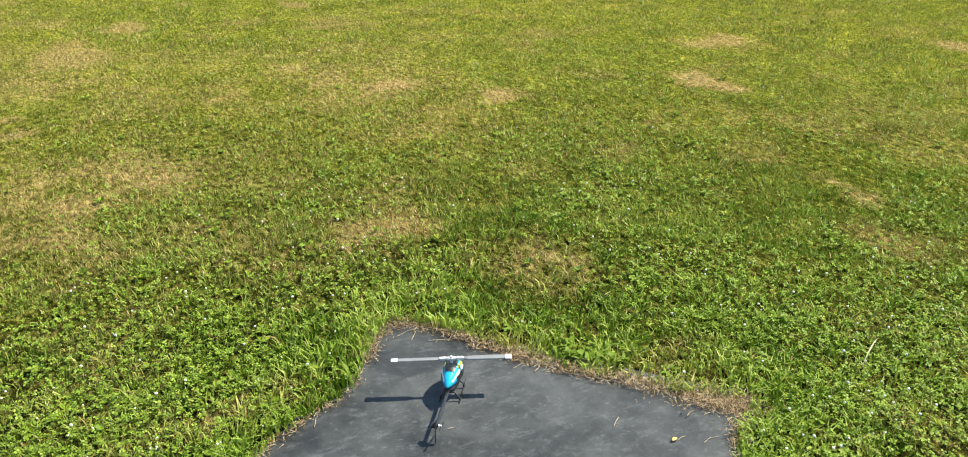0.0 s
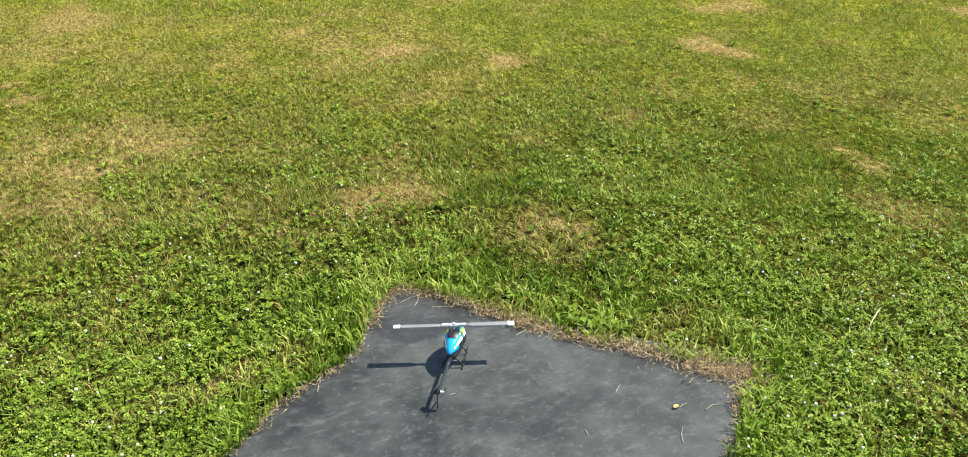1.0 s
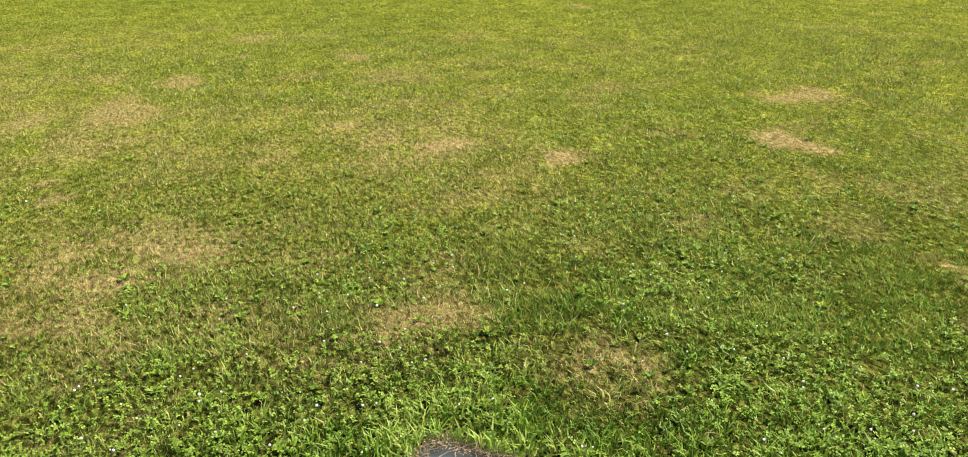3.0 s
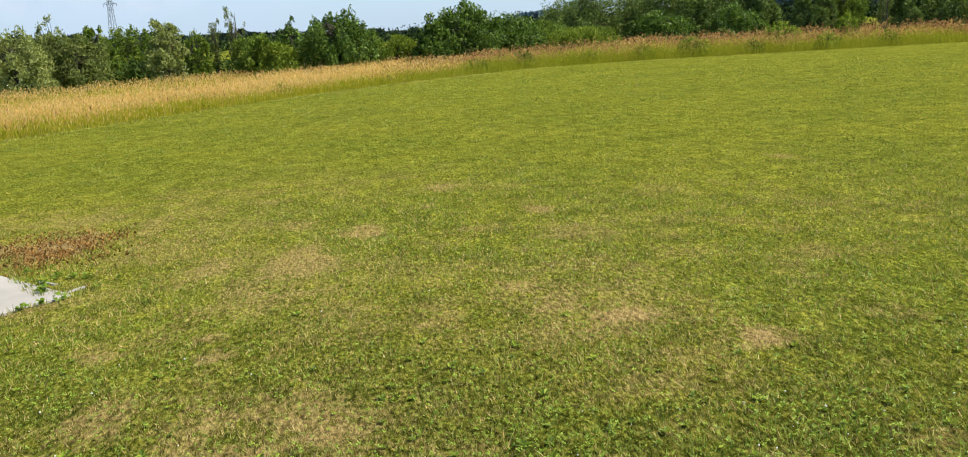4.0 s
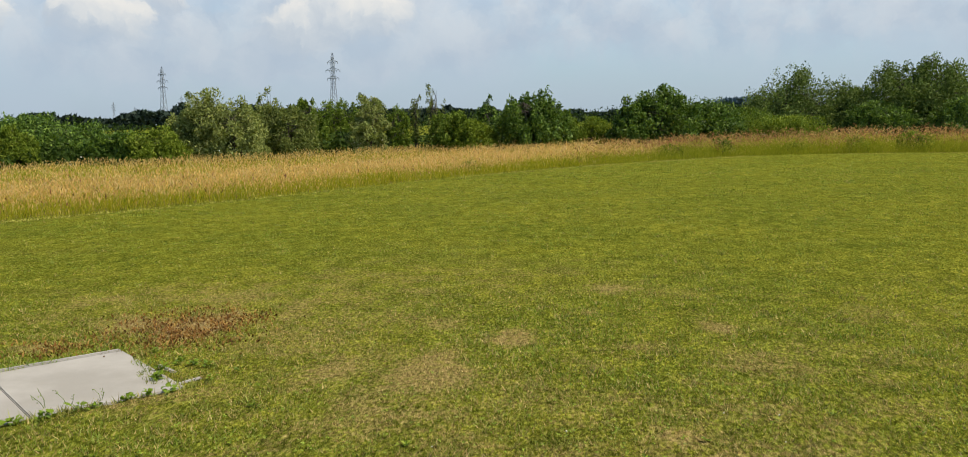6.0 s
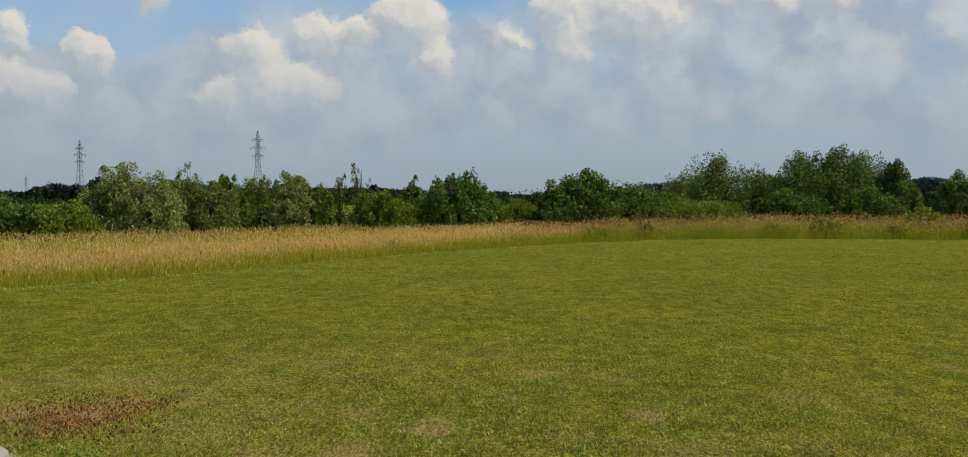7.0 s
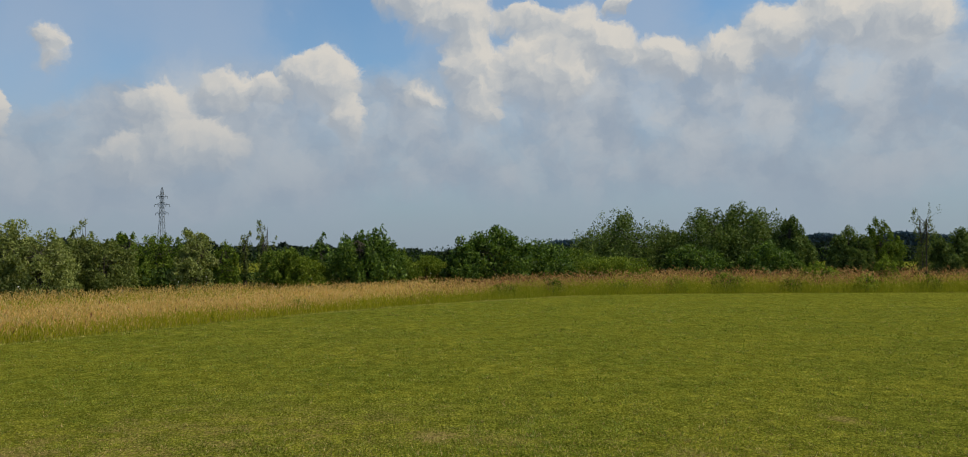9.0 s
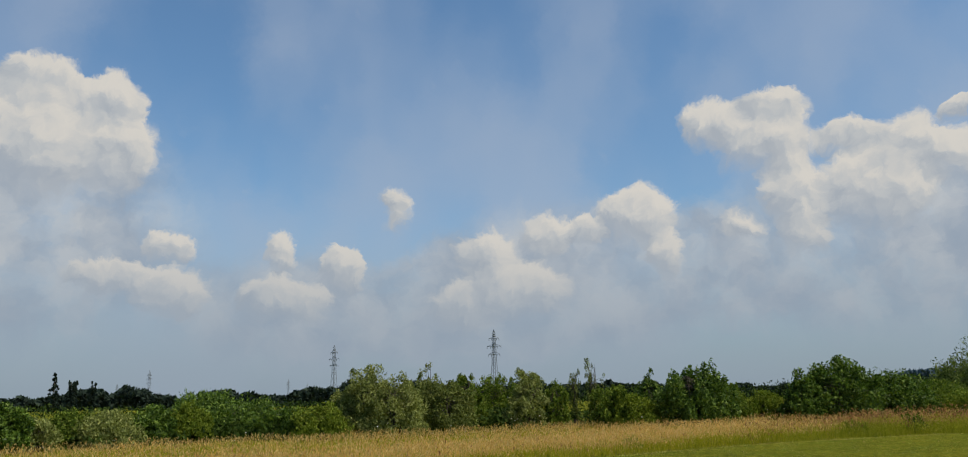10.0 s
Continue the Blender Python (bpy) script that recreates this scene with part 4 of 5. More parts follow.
BUSHES = [
    (-47.5, 36, 0.6, 1.6, "dome", "dark"), (-44.4, 36, 0.3, 1.3, "dome", "dark"), (-42.6, 37, -0.5, 1.1, "dome", "willow"), (-41.2, 39, 0.0, 1.5, "airy", "green"),
    (-38.6, 38, -0.25, 1.9, "dome", "willow"), (-36.4, 40, 0.1, 1.6, "dome", "dark"), (-34.4, 40, 0.3, 1.3, "airy", "yellow"),
    (-32.4, 44, 0.9, 2.9, "dome", "dark"), (-30.0, 41, -0.2, 1.3, "dome", "dark"), (-28.1, 40, -0.2, 1.5, "airy", "dark"),
    (-26.3, 39, 0.0, 1.8, "dome", "yellow"), (-24.6, 41, 1.2, 1.3, "dome", "willow"), (-23.4, 40, 2.55, 1.7, "dome", "willow"),
    (-21.8, 39, 1.8, 2.0, "dome", "willow"), (-19.85, 43, 2.8, 0.95, "airy", "willow"), (-20.0, 42, 1.6, 1.5, "dome", "grey"),
    (-18.6, 41, 1.7, 1.7, "dome", "grey"), (-17.1, 44, 2.3, 1.1, "airy", "green"), (-15.5, 47, 2.2, 1.7, "airy", "green"),
    (-13.3, 43, 2.3, 1.4, "dome", "willow"), (-11.6, 43, 1.5, 1.0, "airy", "green"), (-9.1, 44, 2.4, 1.0, "feather", "grey"),
    (-10.3, 44, 1.8, 0.7, "feather", "grey"), (-7.8, 43, 1.0, 1.4, "dome", "green"), (-6.5, 42, 0.1, 1.5, "dome", "yellow"),
    (-5.6, 45, 1.9, 0.9, "airy", "dark"), (-2.8, 43, 2.5, 2.5, "upright", "dark"), (-0.8, 44, 1.4, 1.2, "upright", "green"), (1.2, 45, 0.15, 1.6, "dome", "yellow"),
    (5.4, 45, 2.3, 2.4, "dome", "dark"), (3.6, 44, 1.5, 1.3, "airy", "dark"), (9.0, 47, 1.2, 2.4, "dome", "dark"), (11.2, 48, 0.55, 2.5, "dome", "green"), (13.6, 46, 0.0, 2.4, "dome", "yellow"),
    (14.1, 54, 3.35, 2.7, "airy", "poplar"), (17.1, 55, 2.5, 1.5, "airy", "poplar"), (19.6, 55, 3.75, 2.3, "airy", "poplar"),
    (21.9, 56, 4.15, 2.3, "airy", "poplar"), (24.1, 55, 3.15, 1.3, "airy", "poplar"), (22.8, 52, 1.0, 1.8, "dome", "dark"), (18.2, 52, 0.8, 2.0, "dome", "dark"),
    (25.7, 45.5, -0.3, 1.2, "airy", "fresh"), (20.4, 42, -0.9, 0.8, "airy", "fresh"), (27.7, 52, 2.2, 1.2, "airy", "poplar"), (29.4, 53, 2.6, 1.2, "airy", "green"),
    (29.7, 47, 0.25, 0.7, "airy", "fresh"), (31.7, 50, 3.1, 1.0, "feather", "grey"), (33.3, 53, 1.8, 1.5, "dome", "poplar"), (36.0, 53, 2.4, 2.2, "airy", "poplar"),
]
NAMES = {"dome": "bush", "cone": "young_conifer", "upright": "shoot_bush", "airy": "poplar_tree", "feather": "sapling"}
LOOKS = {"willow": "silver-green willow", "green": "green leafy", "yellow": "yellow-green", "fresh": "bright yellow-green young", "dark": "dark green broad-leaved", "grey": "grey-green", "poplar": "grey-green poplar"}
FORMS = {"dome": "bush rounded down to the tall grass", "cone": "pointed young tree behind the meadow", "upright": "bush of upright shoots behind the meadow",
         "airy": "tree with a loose gappy crown", "feather": "thin sapling with sparse leaves and bare tips"}


def build_trees():
    for i, (bearing, dist, top, half, form, leaf) in enumerate(BUSHES):
        x, y = place(bearing, dist)
        height = 1.6 + dist * math.tan(radians(top))
        radius = dist * math.tan(radians(half))
        big = 23000 if radius > 1.4 else 14000
        if radius < 0.8:
            big = 4500
        if leaf == "poplar":
            big = 32000
        if form == "cone":
            big = 6000
        if form == "feather":
            big = 1700
        build_tree(NAMES[form], LOOKS[leaf] + " " + FORMS[form], "bush" if form in ("dome", "upright") else "tree",
                   x, y, height, radius * (1.22 if leaf == "poplar" else 1.05), form, leaf, 300 + i, big,
                   0.05 if form == "feather" else 0.075 if leaf in ("dark", "poplar") else 0.06)


def build_clumps():
    """Low leafy clumps standing in the edge of the meadow."""
    for i, (x, y, r, h) in enumerate(((9.6, 38.6, 0.55, 0.55), (12.2, 38.9, 0.5, 0.75), (14.6, 38.8, 0.7, 0.85), (17.4, 38.6, 0.5, 0.7), (20.8, 38.4, 0.6, 0.9),
                                      (3.9, 35.2, 0.45, 0.6), (6.2, 37.2, 0.5, 0.8), (-3.2, 27.0, 0.35, 0.4), (24.0, 38.6, 0.6, 0.8))):
        build_tree("meadow_clump", "low leafy green clump at the edge of the tall grass", "plant", x, y, h, r, "dome", ("green", "fresh", "yellow")[i % 3], 700 + i, 1500, 0.05)


def build_scrub():
    """Low growth that closes the foot of the tree line, coloured dark for the shade in the gaps."""
    rng = np.random.default_rng(91)
    n = 52000
    b = rng.uniform(-52, 40, n)
    dist = np.interp(b, [-52, -20, 0, 15, 40], [38, 44, 48, 53, 54]) + rng.normal(0, 1.4, n)
    x, y = dist * np.sin(np.radians(b)), dist * np.cos(np.radians(b))
    top = 0.5 + 0.9 * fbm(x, y, 0.35, 95)
    back = rng.random(n) < 0.45                    # a second, taller belt farther off
    x, y, top = np.where(back, x * 1.5, x), np.where(back, y * 1.5, y), np.where(back, np.where(b < -22, top * 1.15 + 0.5, top * 2.0 + 0.4), np.where(b < -22, top * 0.6, top))
    z = 0.05 + top * rng.random(n) ** 0.8
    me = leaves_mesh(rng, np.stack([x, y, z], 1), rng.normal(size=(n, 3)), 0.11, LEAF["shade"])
    tagged(new("scrub", me), "low green scrub along the foot of the trees, darkened with painted shade", "scrub", kind="stuff")


def build_woods():
    """Dark woods far behind, and two hills on the skyline."""
    rng = np.random.default_rng(92)
    n = 45000
    b = rng.uniform(-55, 45, n)
    skyline = np.interp(b, [-55, -45, -43, -40, -37, -35, -33, -30, -28, -25.5, -22, -6, 2, 9, 12, 45], [0.6, 0.6, 0.5, 0.85, 0.9, 0.3, 0.8, 0.45, 0.55, 1.1, 0.9, 0.8, 0.25, 0.8, 0.7, 0.5])
    dist = 330 + 25 * rng.random(n)
    top = 1.6 + dist * np.tan(np.radians(skyline)) + 2.6 * (fbm(b, b * 0, 1.1, 93) - 0.5) * 2
    x, y = dist * np.sin(np.radians(b)), dist * np.cos(np.radians(b))
    z = np.maximum(0.1, top * rng.random(n) ** 0.6)
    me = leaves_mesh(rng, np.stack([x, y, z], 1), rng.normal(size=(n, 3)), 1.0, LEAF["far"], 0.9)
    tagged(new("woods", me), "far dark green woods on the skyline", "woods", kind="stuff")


def build_hill(bearing, half, top, dist, seed):
    """A far wooded hill, its skyline of tree tops, with the haze of distance in the leaf colour."""
    rng = np.random.default_rng(seed)
    n = 15000
    a = rng.uniform(-1, 1, n)
    b = np.radians(bearing + half * a)
    crest = dist * math.tan(radians(top)) * (1 - np.abs(a) ** 1.6) * (0.9 + 0.2 * fbm(a * 6, a * 0, 1.0, seed))
    d = dist + rng.uniform(-40, 40, n)
    pts = np.stack([d * np.sin(b), d * np.cos(b), np.maximum(1.0, crest * rng.random(n) ** 0.5)], 1)
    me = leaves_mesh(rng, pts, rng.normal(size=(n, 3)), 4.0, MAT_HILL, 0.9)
    tagged(new("hill", me), "wooded hill far on the skyline, blue haze put into its green", "hill", kind="structure")


# aerial haze is painted in: the hill's leaf colour is shifted to blue
MAT_HILL = leaf_material("hill_haze_tint", leaf_ramp((0.070, 0.110, 0.140), (0.085, 0.130, 0.160), (0.100, 0.145, 0.175)), None, 0.0, 1.0, 0.0)
build_ground()
build_mat()
build_slabs()
turf("near_grass", "uneven tufted green lawn grass round the mat", 1, 170000, 0.9, 3.3, 9, 2)
turf("field_grass", "short patchy grass, yellow-green with dry spots", 2, 560000, 3.0, 11.0, 8, 1)
turf("mown_grass", "short mown grass of the open field", 4, 250000, 6.5, 40.0, 6, 1, (-58, 62))
turf("trodden_grass", "short uneven grass round the standing place", 3, 110000, 0.2, 5.0, 8, 1, (76, 292))
build_rosettes()
build_clover()
build_meadow()
build_trees()
build_clumps()
build_scrub()
build_woods()
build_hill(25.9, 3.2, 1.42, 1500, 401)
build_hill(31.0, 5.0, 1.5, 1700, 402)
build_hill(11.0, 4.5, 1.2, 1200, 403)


# ---- pylons and skyline trees ----
def build_pylon():
    """Lattice power pylon, 36 m: four tapering legs, braces, three pairs of arms."""
    root = tagged(new("pylon"), "grey steel lattice power pylon with three cross-arms", "pylon", "pylons on the skyline")
    bm = bmesh.new()

    def half(z):
        return np.interp(z, [0, 20, 34, 36], [2.0, 0.9, 0.5, 0.05])
    levels = [0, 5, 9.5, 13.5, 17, 20, 22.5, 25, 27.5, 30, 32, 34, 36]
    for z0, z1 in zip(levels, levels[1:]):
        a, b = half(z0), half(z1)
        c0 = [Vector((sx * a, sy * a, z0)) for sx, sy in ((-1, -1), (1, -1), (1, 1), (-1, 1))]
        c1 = [Vector((sx * b, sy * b, z1)) for sx, sy in ((-1, -1), (1, -1), (1, 1), (-1, 1))]
        for k in range(4):
            stick(bm, c0[k], c1[k], 0.11, 0.11, 4)
            stick(bm, c0[k], c1[(k + 1) % 4], 0.05, 0.05, 4)
            stick(bm, c0[(k + 1) % 4], c1[k], 0.05, 0.05, 4)
    part("tower", bm, MAT_STEEL, root)
    for z, reach in ((31.5, 2.8), (27.5, 3.9), (23.5, 3.2)):
        bm = bmesh.new()
        for s in (-1, 1):
            stick(bm, (0, 0, z), (s * reach, 0, z), 0.12, 0.09, 4)
            stick(bm, (0, 0, z + 1.3), (s * reach, 0, z), 0.10, 0.08, 4)
            for k in (0.5, 1.0):
                stick(bm, (s * reach * k, 0, z), (s * reach * k, 0, z - 1.1), 0.12, 0.12, 5)
        part("crossarm", bm, MAT_STEEL, root)
    return root


def build_skyline():
    first = build_pylon()
    spots = [(-15.46, 4.4, -12), (-25.77, 3.54, -14), (-24.73, 1.81, 15), (-28.6, 1.42, 8), (-27.42, 1.15, 20), (-38.63, 1.27, 5), (-36.85, 2.06, -10)]
    for i, (bearing, top, turn) in enumerate(spots):
        x, y = place(bearing, (36 - 1.6) / math.tan(radians(top)))
        m = pose(x, y, 0, 0, 0, turn)
        if i == 0:
            first.matrix_world = m
        else:
            copy_thing(first, m)
    for bearing, top, form, wide, leaf in ((-42.0, 1.95, "cone", 1.8, "far"), (-41.0, 1.7, "feather", 2.2, "far"), (-39.9, 1.5, "feather", 1.6, "far")):
        x, y = place(bearing, 290)
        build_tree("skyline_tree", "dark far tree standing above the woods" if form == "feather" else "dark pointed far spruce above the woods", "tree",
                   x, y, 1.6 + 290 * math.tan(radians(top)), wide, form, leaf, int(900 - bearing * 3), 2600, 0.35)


# ---- small growth and litter ----
def leaf_mesh(name, length, width, mat, droop=0.25):
    """A broad leaf with a bent midrib, from its stalk at the origin along +x."""
    v, f = [], []
    steps = [(0.0, 0.06), (0.22, 0.42), (0.48, 1.0), (0.72, 0.8), (0.9, 0.4), (1.0, 0.02)]
    for s, w in steps:
        z = length * (0.55 * s - droop * 2.2 * s * s)
        for k in (-1, 0, 1):
            v.append((length * s, k * width / 2 * w, z + (0.10 * width * abs(k) * w)))
    for i in range(len(steps) - 1):
        for k in (0, 1):
            a = 3 * i + k
            f.append((a, a + 1, a + 4, a + 3))
    return array_mesh(name, v, f, mat, None, True)


def build_weeds():
    """Broad-leaved plants in the turf round the mat and along the slabs."""
    rng = random.Random(17)
    kinds = [leaf_mesh("leaf", 0.036, 0.030, MAT_WEED), leaf_mesh("leaf", 0.055, 0.017, MAT_WEED), leaf_mesh("leaf", 0.032, 0.033, MAT_WEED, 0.15)]
    spots = [(0.57, -0.17, 1.15), (0.51, -0.09, 1.0), (0.62, -0.19, 1.1), (0.53, -0.13, 1.0), (0.60, -0.12, 1.1), (0.56, -0.06, 0.9), (0.65, -0.15, 0.9), (0.66, -0.24, 1.0), (0.42, 0.10, 0.9), (0.76, -0.34, 0.8), (0.95, -0.55, 0.9), (1.02, -0.72, 1.1), (0.92, -0.86, 0.9),
             (0.30, 0.30, 0.8), (-0.28, 0.20, 0.9), (-0.42, 0.02, 0.9), (-0.62, -0.16, 1.0), (-0.20, 0.42, 0.8), (1.25, -0.2, 0.8), (1.1, 0.2, 0.7),
             (-0.9, 0.1, 0.8), (-0.75, 0.55, 0.8), (1.5, -0.6, 0.8), (0.92, 1.06, 0.9), (1.75, 1.22, 0.9), (-0.32, 1.5, 0.8), (-1.25, 0.25, 0.8), (0.1, 0.62, 0.8),
             (-2.62, 4.45, 1.2), (-3.05, 3.98, 1.3), (-3.3, 3.8, 1.2), (-2.3, 4.85, 1.1), (-2.2, 5.05, 1.0), (-3.0, 5.5, 0.9), (-2.7, 5.3, 1.0)]
    spots += [(-2.42 - 0.694 * b + rng.uniform(-0.06, 0.02), 4.62 - 0.72 * b - rng.uniform(0.0, 0.06), rng.uniform(1.0, 1.6)) for b in (0.0, 0.12, 0.3, 0.42, 0.55, 0.74, 0.9, 1.05, 1.25, 1.4, 1.6, 1.8)]
    spots += [(-2.62 + rng.uniform(-0.2, 0.25), 5.0 + rng.uniform(-0.2, 0.2), rng.uniform(1.0, 1.5)) for _ in range(7)]
    for x, y, size in spots:
        root = tagged(new("weed_plant"), "low broad-leaved green weed growing in the grass", "weed", "weeds in the lawn")
        root.matrix_world = pose(x, y, 0.004, 0, 0, rng.uniform(0, 360)) @ Matrix.Diagonal((0.75 * size, 0.75 * size, 0.75 * size, 1))
        for k in range(rng.randint(9, 14)):
            ob = new("leaf", kinds[rng.randrange(3)])
            ob.parent = root
            ob.matrix_basis = pose(rng.uniform(-0.025, 0.025), rng.uniform(-0.025, 0.025), rng.uniform(0.0, 0.035), rng.uniform(-35, 35), rng.uniform(-30, 5), k * 37 + rng.uniform(-14, 14))
    for x, y, tall in ((-3.32, 4.10, 0.20), (-3.05, 4.26, 0.26), (-2.93, 4.30, 0.22), (-2.80, 4.42, 0.2), (-3.55, 3.96, 0.18)):
        bm = bmesh.new()
        for k in range(2):
            top = Vector((rng.uniform(-0.09, 0.09), rng.uniform(-0.07, 0.07), 0.6 * tall * rng.uniform(0.6, 1)))
            stick(bm, (0, 0, -0.01), top * 0.5 + Vector((0.012, 0, 0)), 0.0018, 0.0015, 4)
            stick(bm, top * 0.5 + Vector((0.012, 0, 0)), top, 0.0015, 0.001, 4)
            for j in range(5):
                p = top * rng.uniform(0.4, 1.0)
                bmesh.ops.create_circle(bm, cap_ends=True, segments=5, radius=rng.uniform(0.002, 0.0045),
                                        matrix=pose(p.x + rng.uniform(-0.015, 0.015), p.y, p.z, rng.uniform(0, 90), rng.uniform(0, 90), 0))
        me = bpy.data.meshes.new("wiry_weed")
        bm.to_mesh(me)
        bm.free()
        me.materials.append(MAT_WEED)
        ob = tagged(new("wiry_weed", me), "thin wiry weed leaning over the pale slab", "weed", "weeds at the slabs")
        ob.location = (x, y, 0)


def build_litter():
    """Dead straw heaped along the mat's rim and by the slabs, and single stalks on the rubber."""
    rng = np.random.default_rng(23)
    x, y = scatter(rng, 520000, -0.9, 1.2, -1.0, 0.6)
    inset = mat_inset(x, y)
    a, b = in_frame(x, y, MAT_CORNER, MAT_U, MAT_V)
    heap = np.clip(fbm(x, y, 5.0, 24) * 1.8 - 0.5, 0.42, 1)
    want = np.where(b < 0.22, np.exp(-((inset + 0.008) / 0.030) ** 2), 0.32 * np.exp(-(inset / 0.012) ** 2)) * heap
    want = np.maximum(want, np.exp(-(((a - 1.16) / 0.13) ** 2 + ((b - 0.015) / 0.05) ** 2)))
    ok = rng.random(len(x)) < want * 0.9
    x, y = x[ok], y[ok]
    x2, y2 = scatter(rng, 26000, -4.2, -2.3, 5.4, 7.0)
    ok = rng.random(len(x2)) < 0.6 * np.exp(-(((x2 + 3.15) / 0.5) ** 2 + ((y2 - 6.2) / 0.42) ** 2))
    x, y = np.concatenate([x, x2[ok]]), np.concatenate([y, y2[ok]])
    n = len(x)
    ang, ln, wd = rng.random(n) * 2 * np.pi, 0.006 + 0.026 * rng.random(n) ** 1.8, 0.0006 + 0.0010 * rng.random(n)
    z = 0.006 + 0.016 * rng.random(n)
    dz = rng.normal(0, 0.006, n)
    c, s = np.cos(ang), np.sin(ang)
    v = np.stack([np.stack([x - s * wd, y + c * wd, z], 1), np.stack([x + s * wd, y - c * wd, z], 1), np.stack([x + c * ln, y + s * ln, z + np.abs(dz)], 1)], 1).reshape(-1, 3)
    me = array_mesh("straw_litter", v, np.arange(3 * n).reshape(-1, 3), MAT_LITTER)
    tagged(new("straw_litter", me), "dead brown and tan straw along the mat's rim", "straw", kind="stuff")
    # dead reddish weeds standing in the turf behind the slabs
    x, y = scatter(rng, 16000, -4.4, -2.2, 5.3, 7.2)
    spot = np.maximum(np.exp(-(((x + 3.1) / 0.48) ** 2 + ((y - 6.25) / 0.5) ** 2)), 0.6 * np.exp(-(((x + 3.85) / 0.4) ** 2 + ((y - 5.55) / 0.22) ** 2)))
    ok = rng.random(len(x)) < spot * np.clip(fbm(x, y, 3.0, 27) * 2.2 - 0.5, 0, 1)
    x, y = x[ok], y[ok]
    n = len(x)
    v, f, k = blades(rng, x, y, 0.014 + 0.022 * rng.random(n), 0.008 + 0.008 * rng.random(n), 1.6, 2)
    tagged(new("dead_weeds", array_mesh("dead_weeds", v, f, MAT_DEAD)), "withered red-brown weeds in the grass by the slabs", "dead weeds", kind="stuff")
    rnd = random.Random(5)
    for px, py, ln, turn in ((0.467, -0.49, 0.035, 40), (0.60, -0.62, 0.022, 10), (0.52, -0.75, 0.05, 55), (0.66, -0.66, 0.04, 5), (0.70, -0.74, 0.05, -15), (0.45, -0.82, 0.03, 30),
                             (0.09, 0.20, 0.06, 65), (0.14, 0.17, 0.05, -20), (0.20, 0.14, 0.06, 35), (0.05, 0.24, 0.07, 15), (0.26, 0.06, 0.04, 75), (-0.20, 0.0, 0.07, 52), (-0.33, -0.13, 0.05, 70),
                             (0.33, -0.10, 0.03, 20), (0.79, -0.62, 0.06, 25), (0.82, -0.58, 0.05, 40), (0.02, -0.30, 0.015, 0), (0.30, -0.62, 0.02, 80)):
        bm = bmesh.new()
        ln *= 1.35
        bend = Vector((ln * 0.5, rnd.uniform(-0.12, 0.12) * ln, 0.003))
        stick(bm, (0, 0, 0.0008), bend, 0.0009, 0.0009, 5)
        stick(bm, bend, (ln, 0, 0.0008), 0.0009, 0.0005, 5)
        me = bpy.data.meshes.new("dry_stalk")
        bm.to_mesh(me)
        bm.free()
        me.materials.append(MAT_STALK)
        ob = tagged(new("dry_stalk", me), "bleached dry stalk lying on the rubber mat", "stalk", "stalks on the mat")
        ob.matrix_world = pose(px, py, 0.0045, 0, 0, turn)
    ob = new("fallen_leaf", leaf_mesh("fallen_leaf", 0.026, 0.014, MAT_DEAD_LEAF, 0.2))
    ob.matrix_world = pose(0.603, -0.612, 0.006, 0, 0, 200)
    tagged(ob, "small yellowed leaf lying on the rubber mat", "leaf")
    ob = new("long_straw", leaf_mesh("long_straw", 0.16, 0.005, MAT_STALK, 0.22))
    ob.matrix_world = pose(1.28, -0.62, 0.055, 0, -8, 28)
    tagged(ob, "long pale straw caught in the grass", "straw")


MAT_LITTER = leaf_material("dead_straw", ((0.0, (0.075, 0.048, 0.026)), (0.5, (0.25, 0.175, 0.095)), (1.0, (0.50, 0.41, 0.26))), None, 0.2, 0.8)
MAT_DEAD = leaf_material("withered_weed", ((0.0, (0.060, 0.030, 0.012)), (0.5, (0.24, 0.11, 0.030)), (1.0, (0.36, 0.23, 0.07))), None, 0.2, 0.8)
MAT_DEAD_LEAF = plain("yellowed_leaf", (0.36, 0.27, 0.08), 0.7, 0.0, 0.25, 90.0)
MAT_STALK = plain("bleached_stalk", (0.34, 0.29, 0.19), 0.8, 0.0, 0.2, 120.0)


# ---- the model helicopter on the mat ----
MAT_BLUE = plain("blue_gloss_paint", (0.010, 0.33, 0.52), 0.22, 0.0, 0.06, 40.0)
MAT_LIME = plain("lime_paint", (0.55, 0.62, 0.05), 0.25, 0.0, 0.05, 40.0)
MAT_WHITE = plain("white_paint", (0.78, 0.80, 0.80), 0.3, 0.0, 0.05, 40.0)
MAT_RED = plain("red_orange_paint", (0.62, 0.07, 0.02), 0.3, 0.0, 0.05, 40.0)
MAT_BLACK = plain("black_plastic", (0.012, 0.012, 0.013), 0.45, 0.0, 0.2, 80.0)
MAT_CARBON = plain("carbon_tube", (0.018, 0.018, 0.020), 0.3, 0.0, 0.2, 200.0)
MAT_ALU = plain("machined_aluminium", (0.60, 0.60, 0.59), 0.45, 0.35, 0.06, 80.0)
MAT_BLADES = plain("grey_rotor_plastic", (0.17, 0.175, 0.18), 0.45, 0.0, 0.06, 30.0)


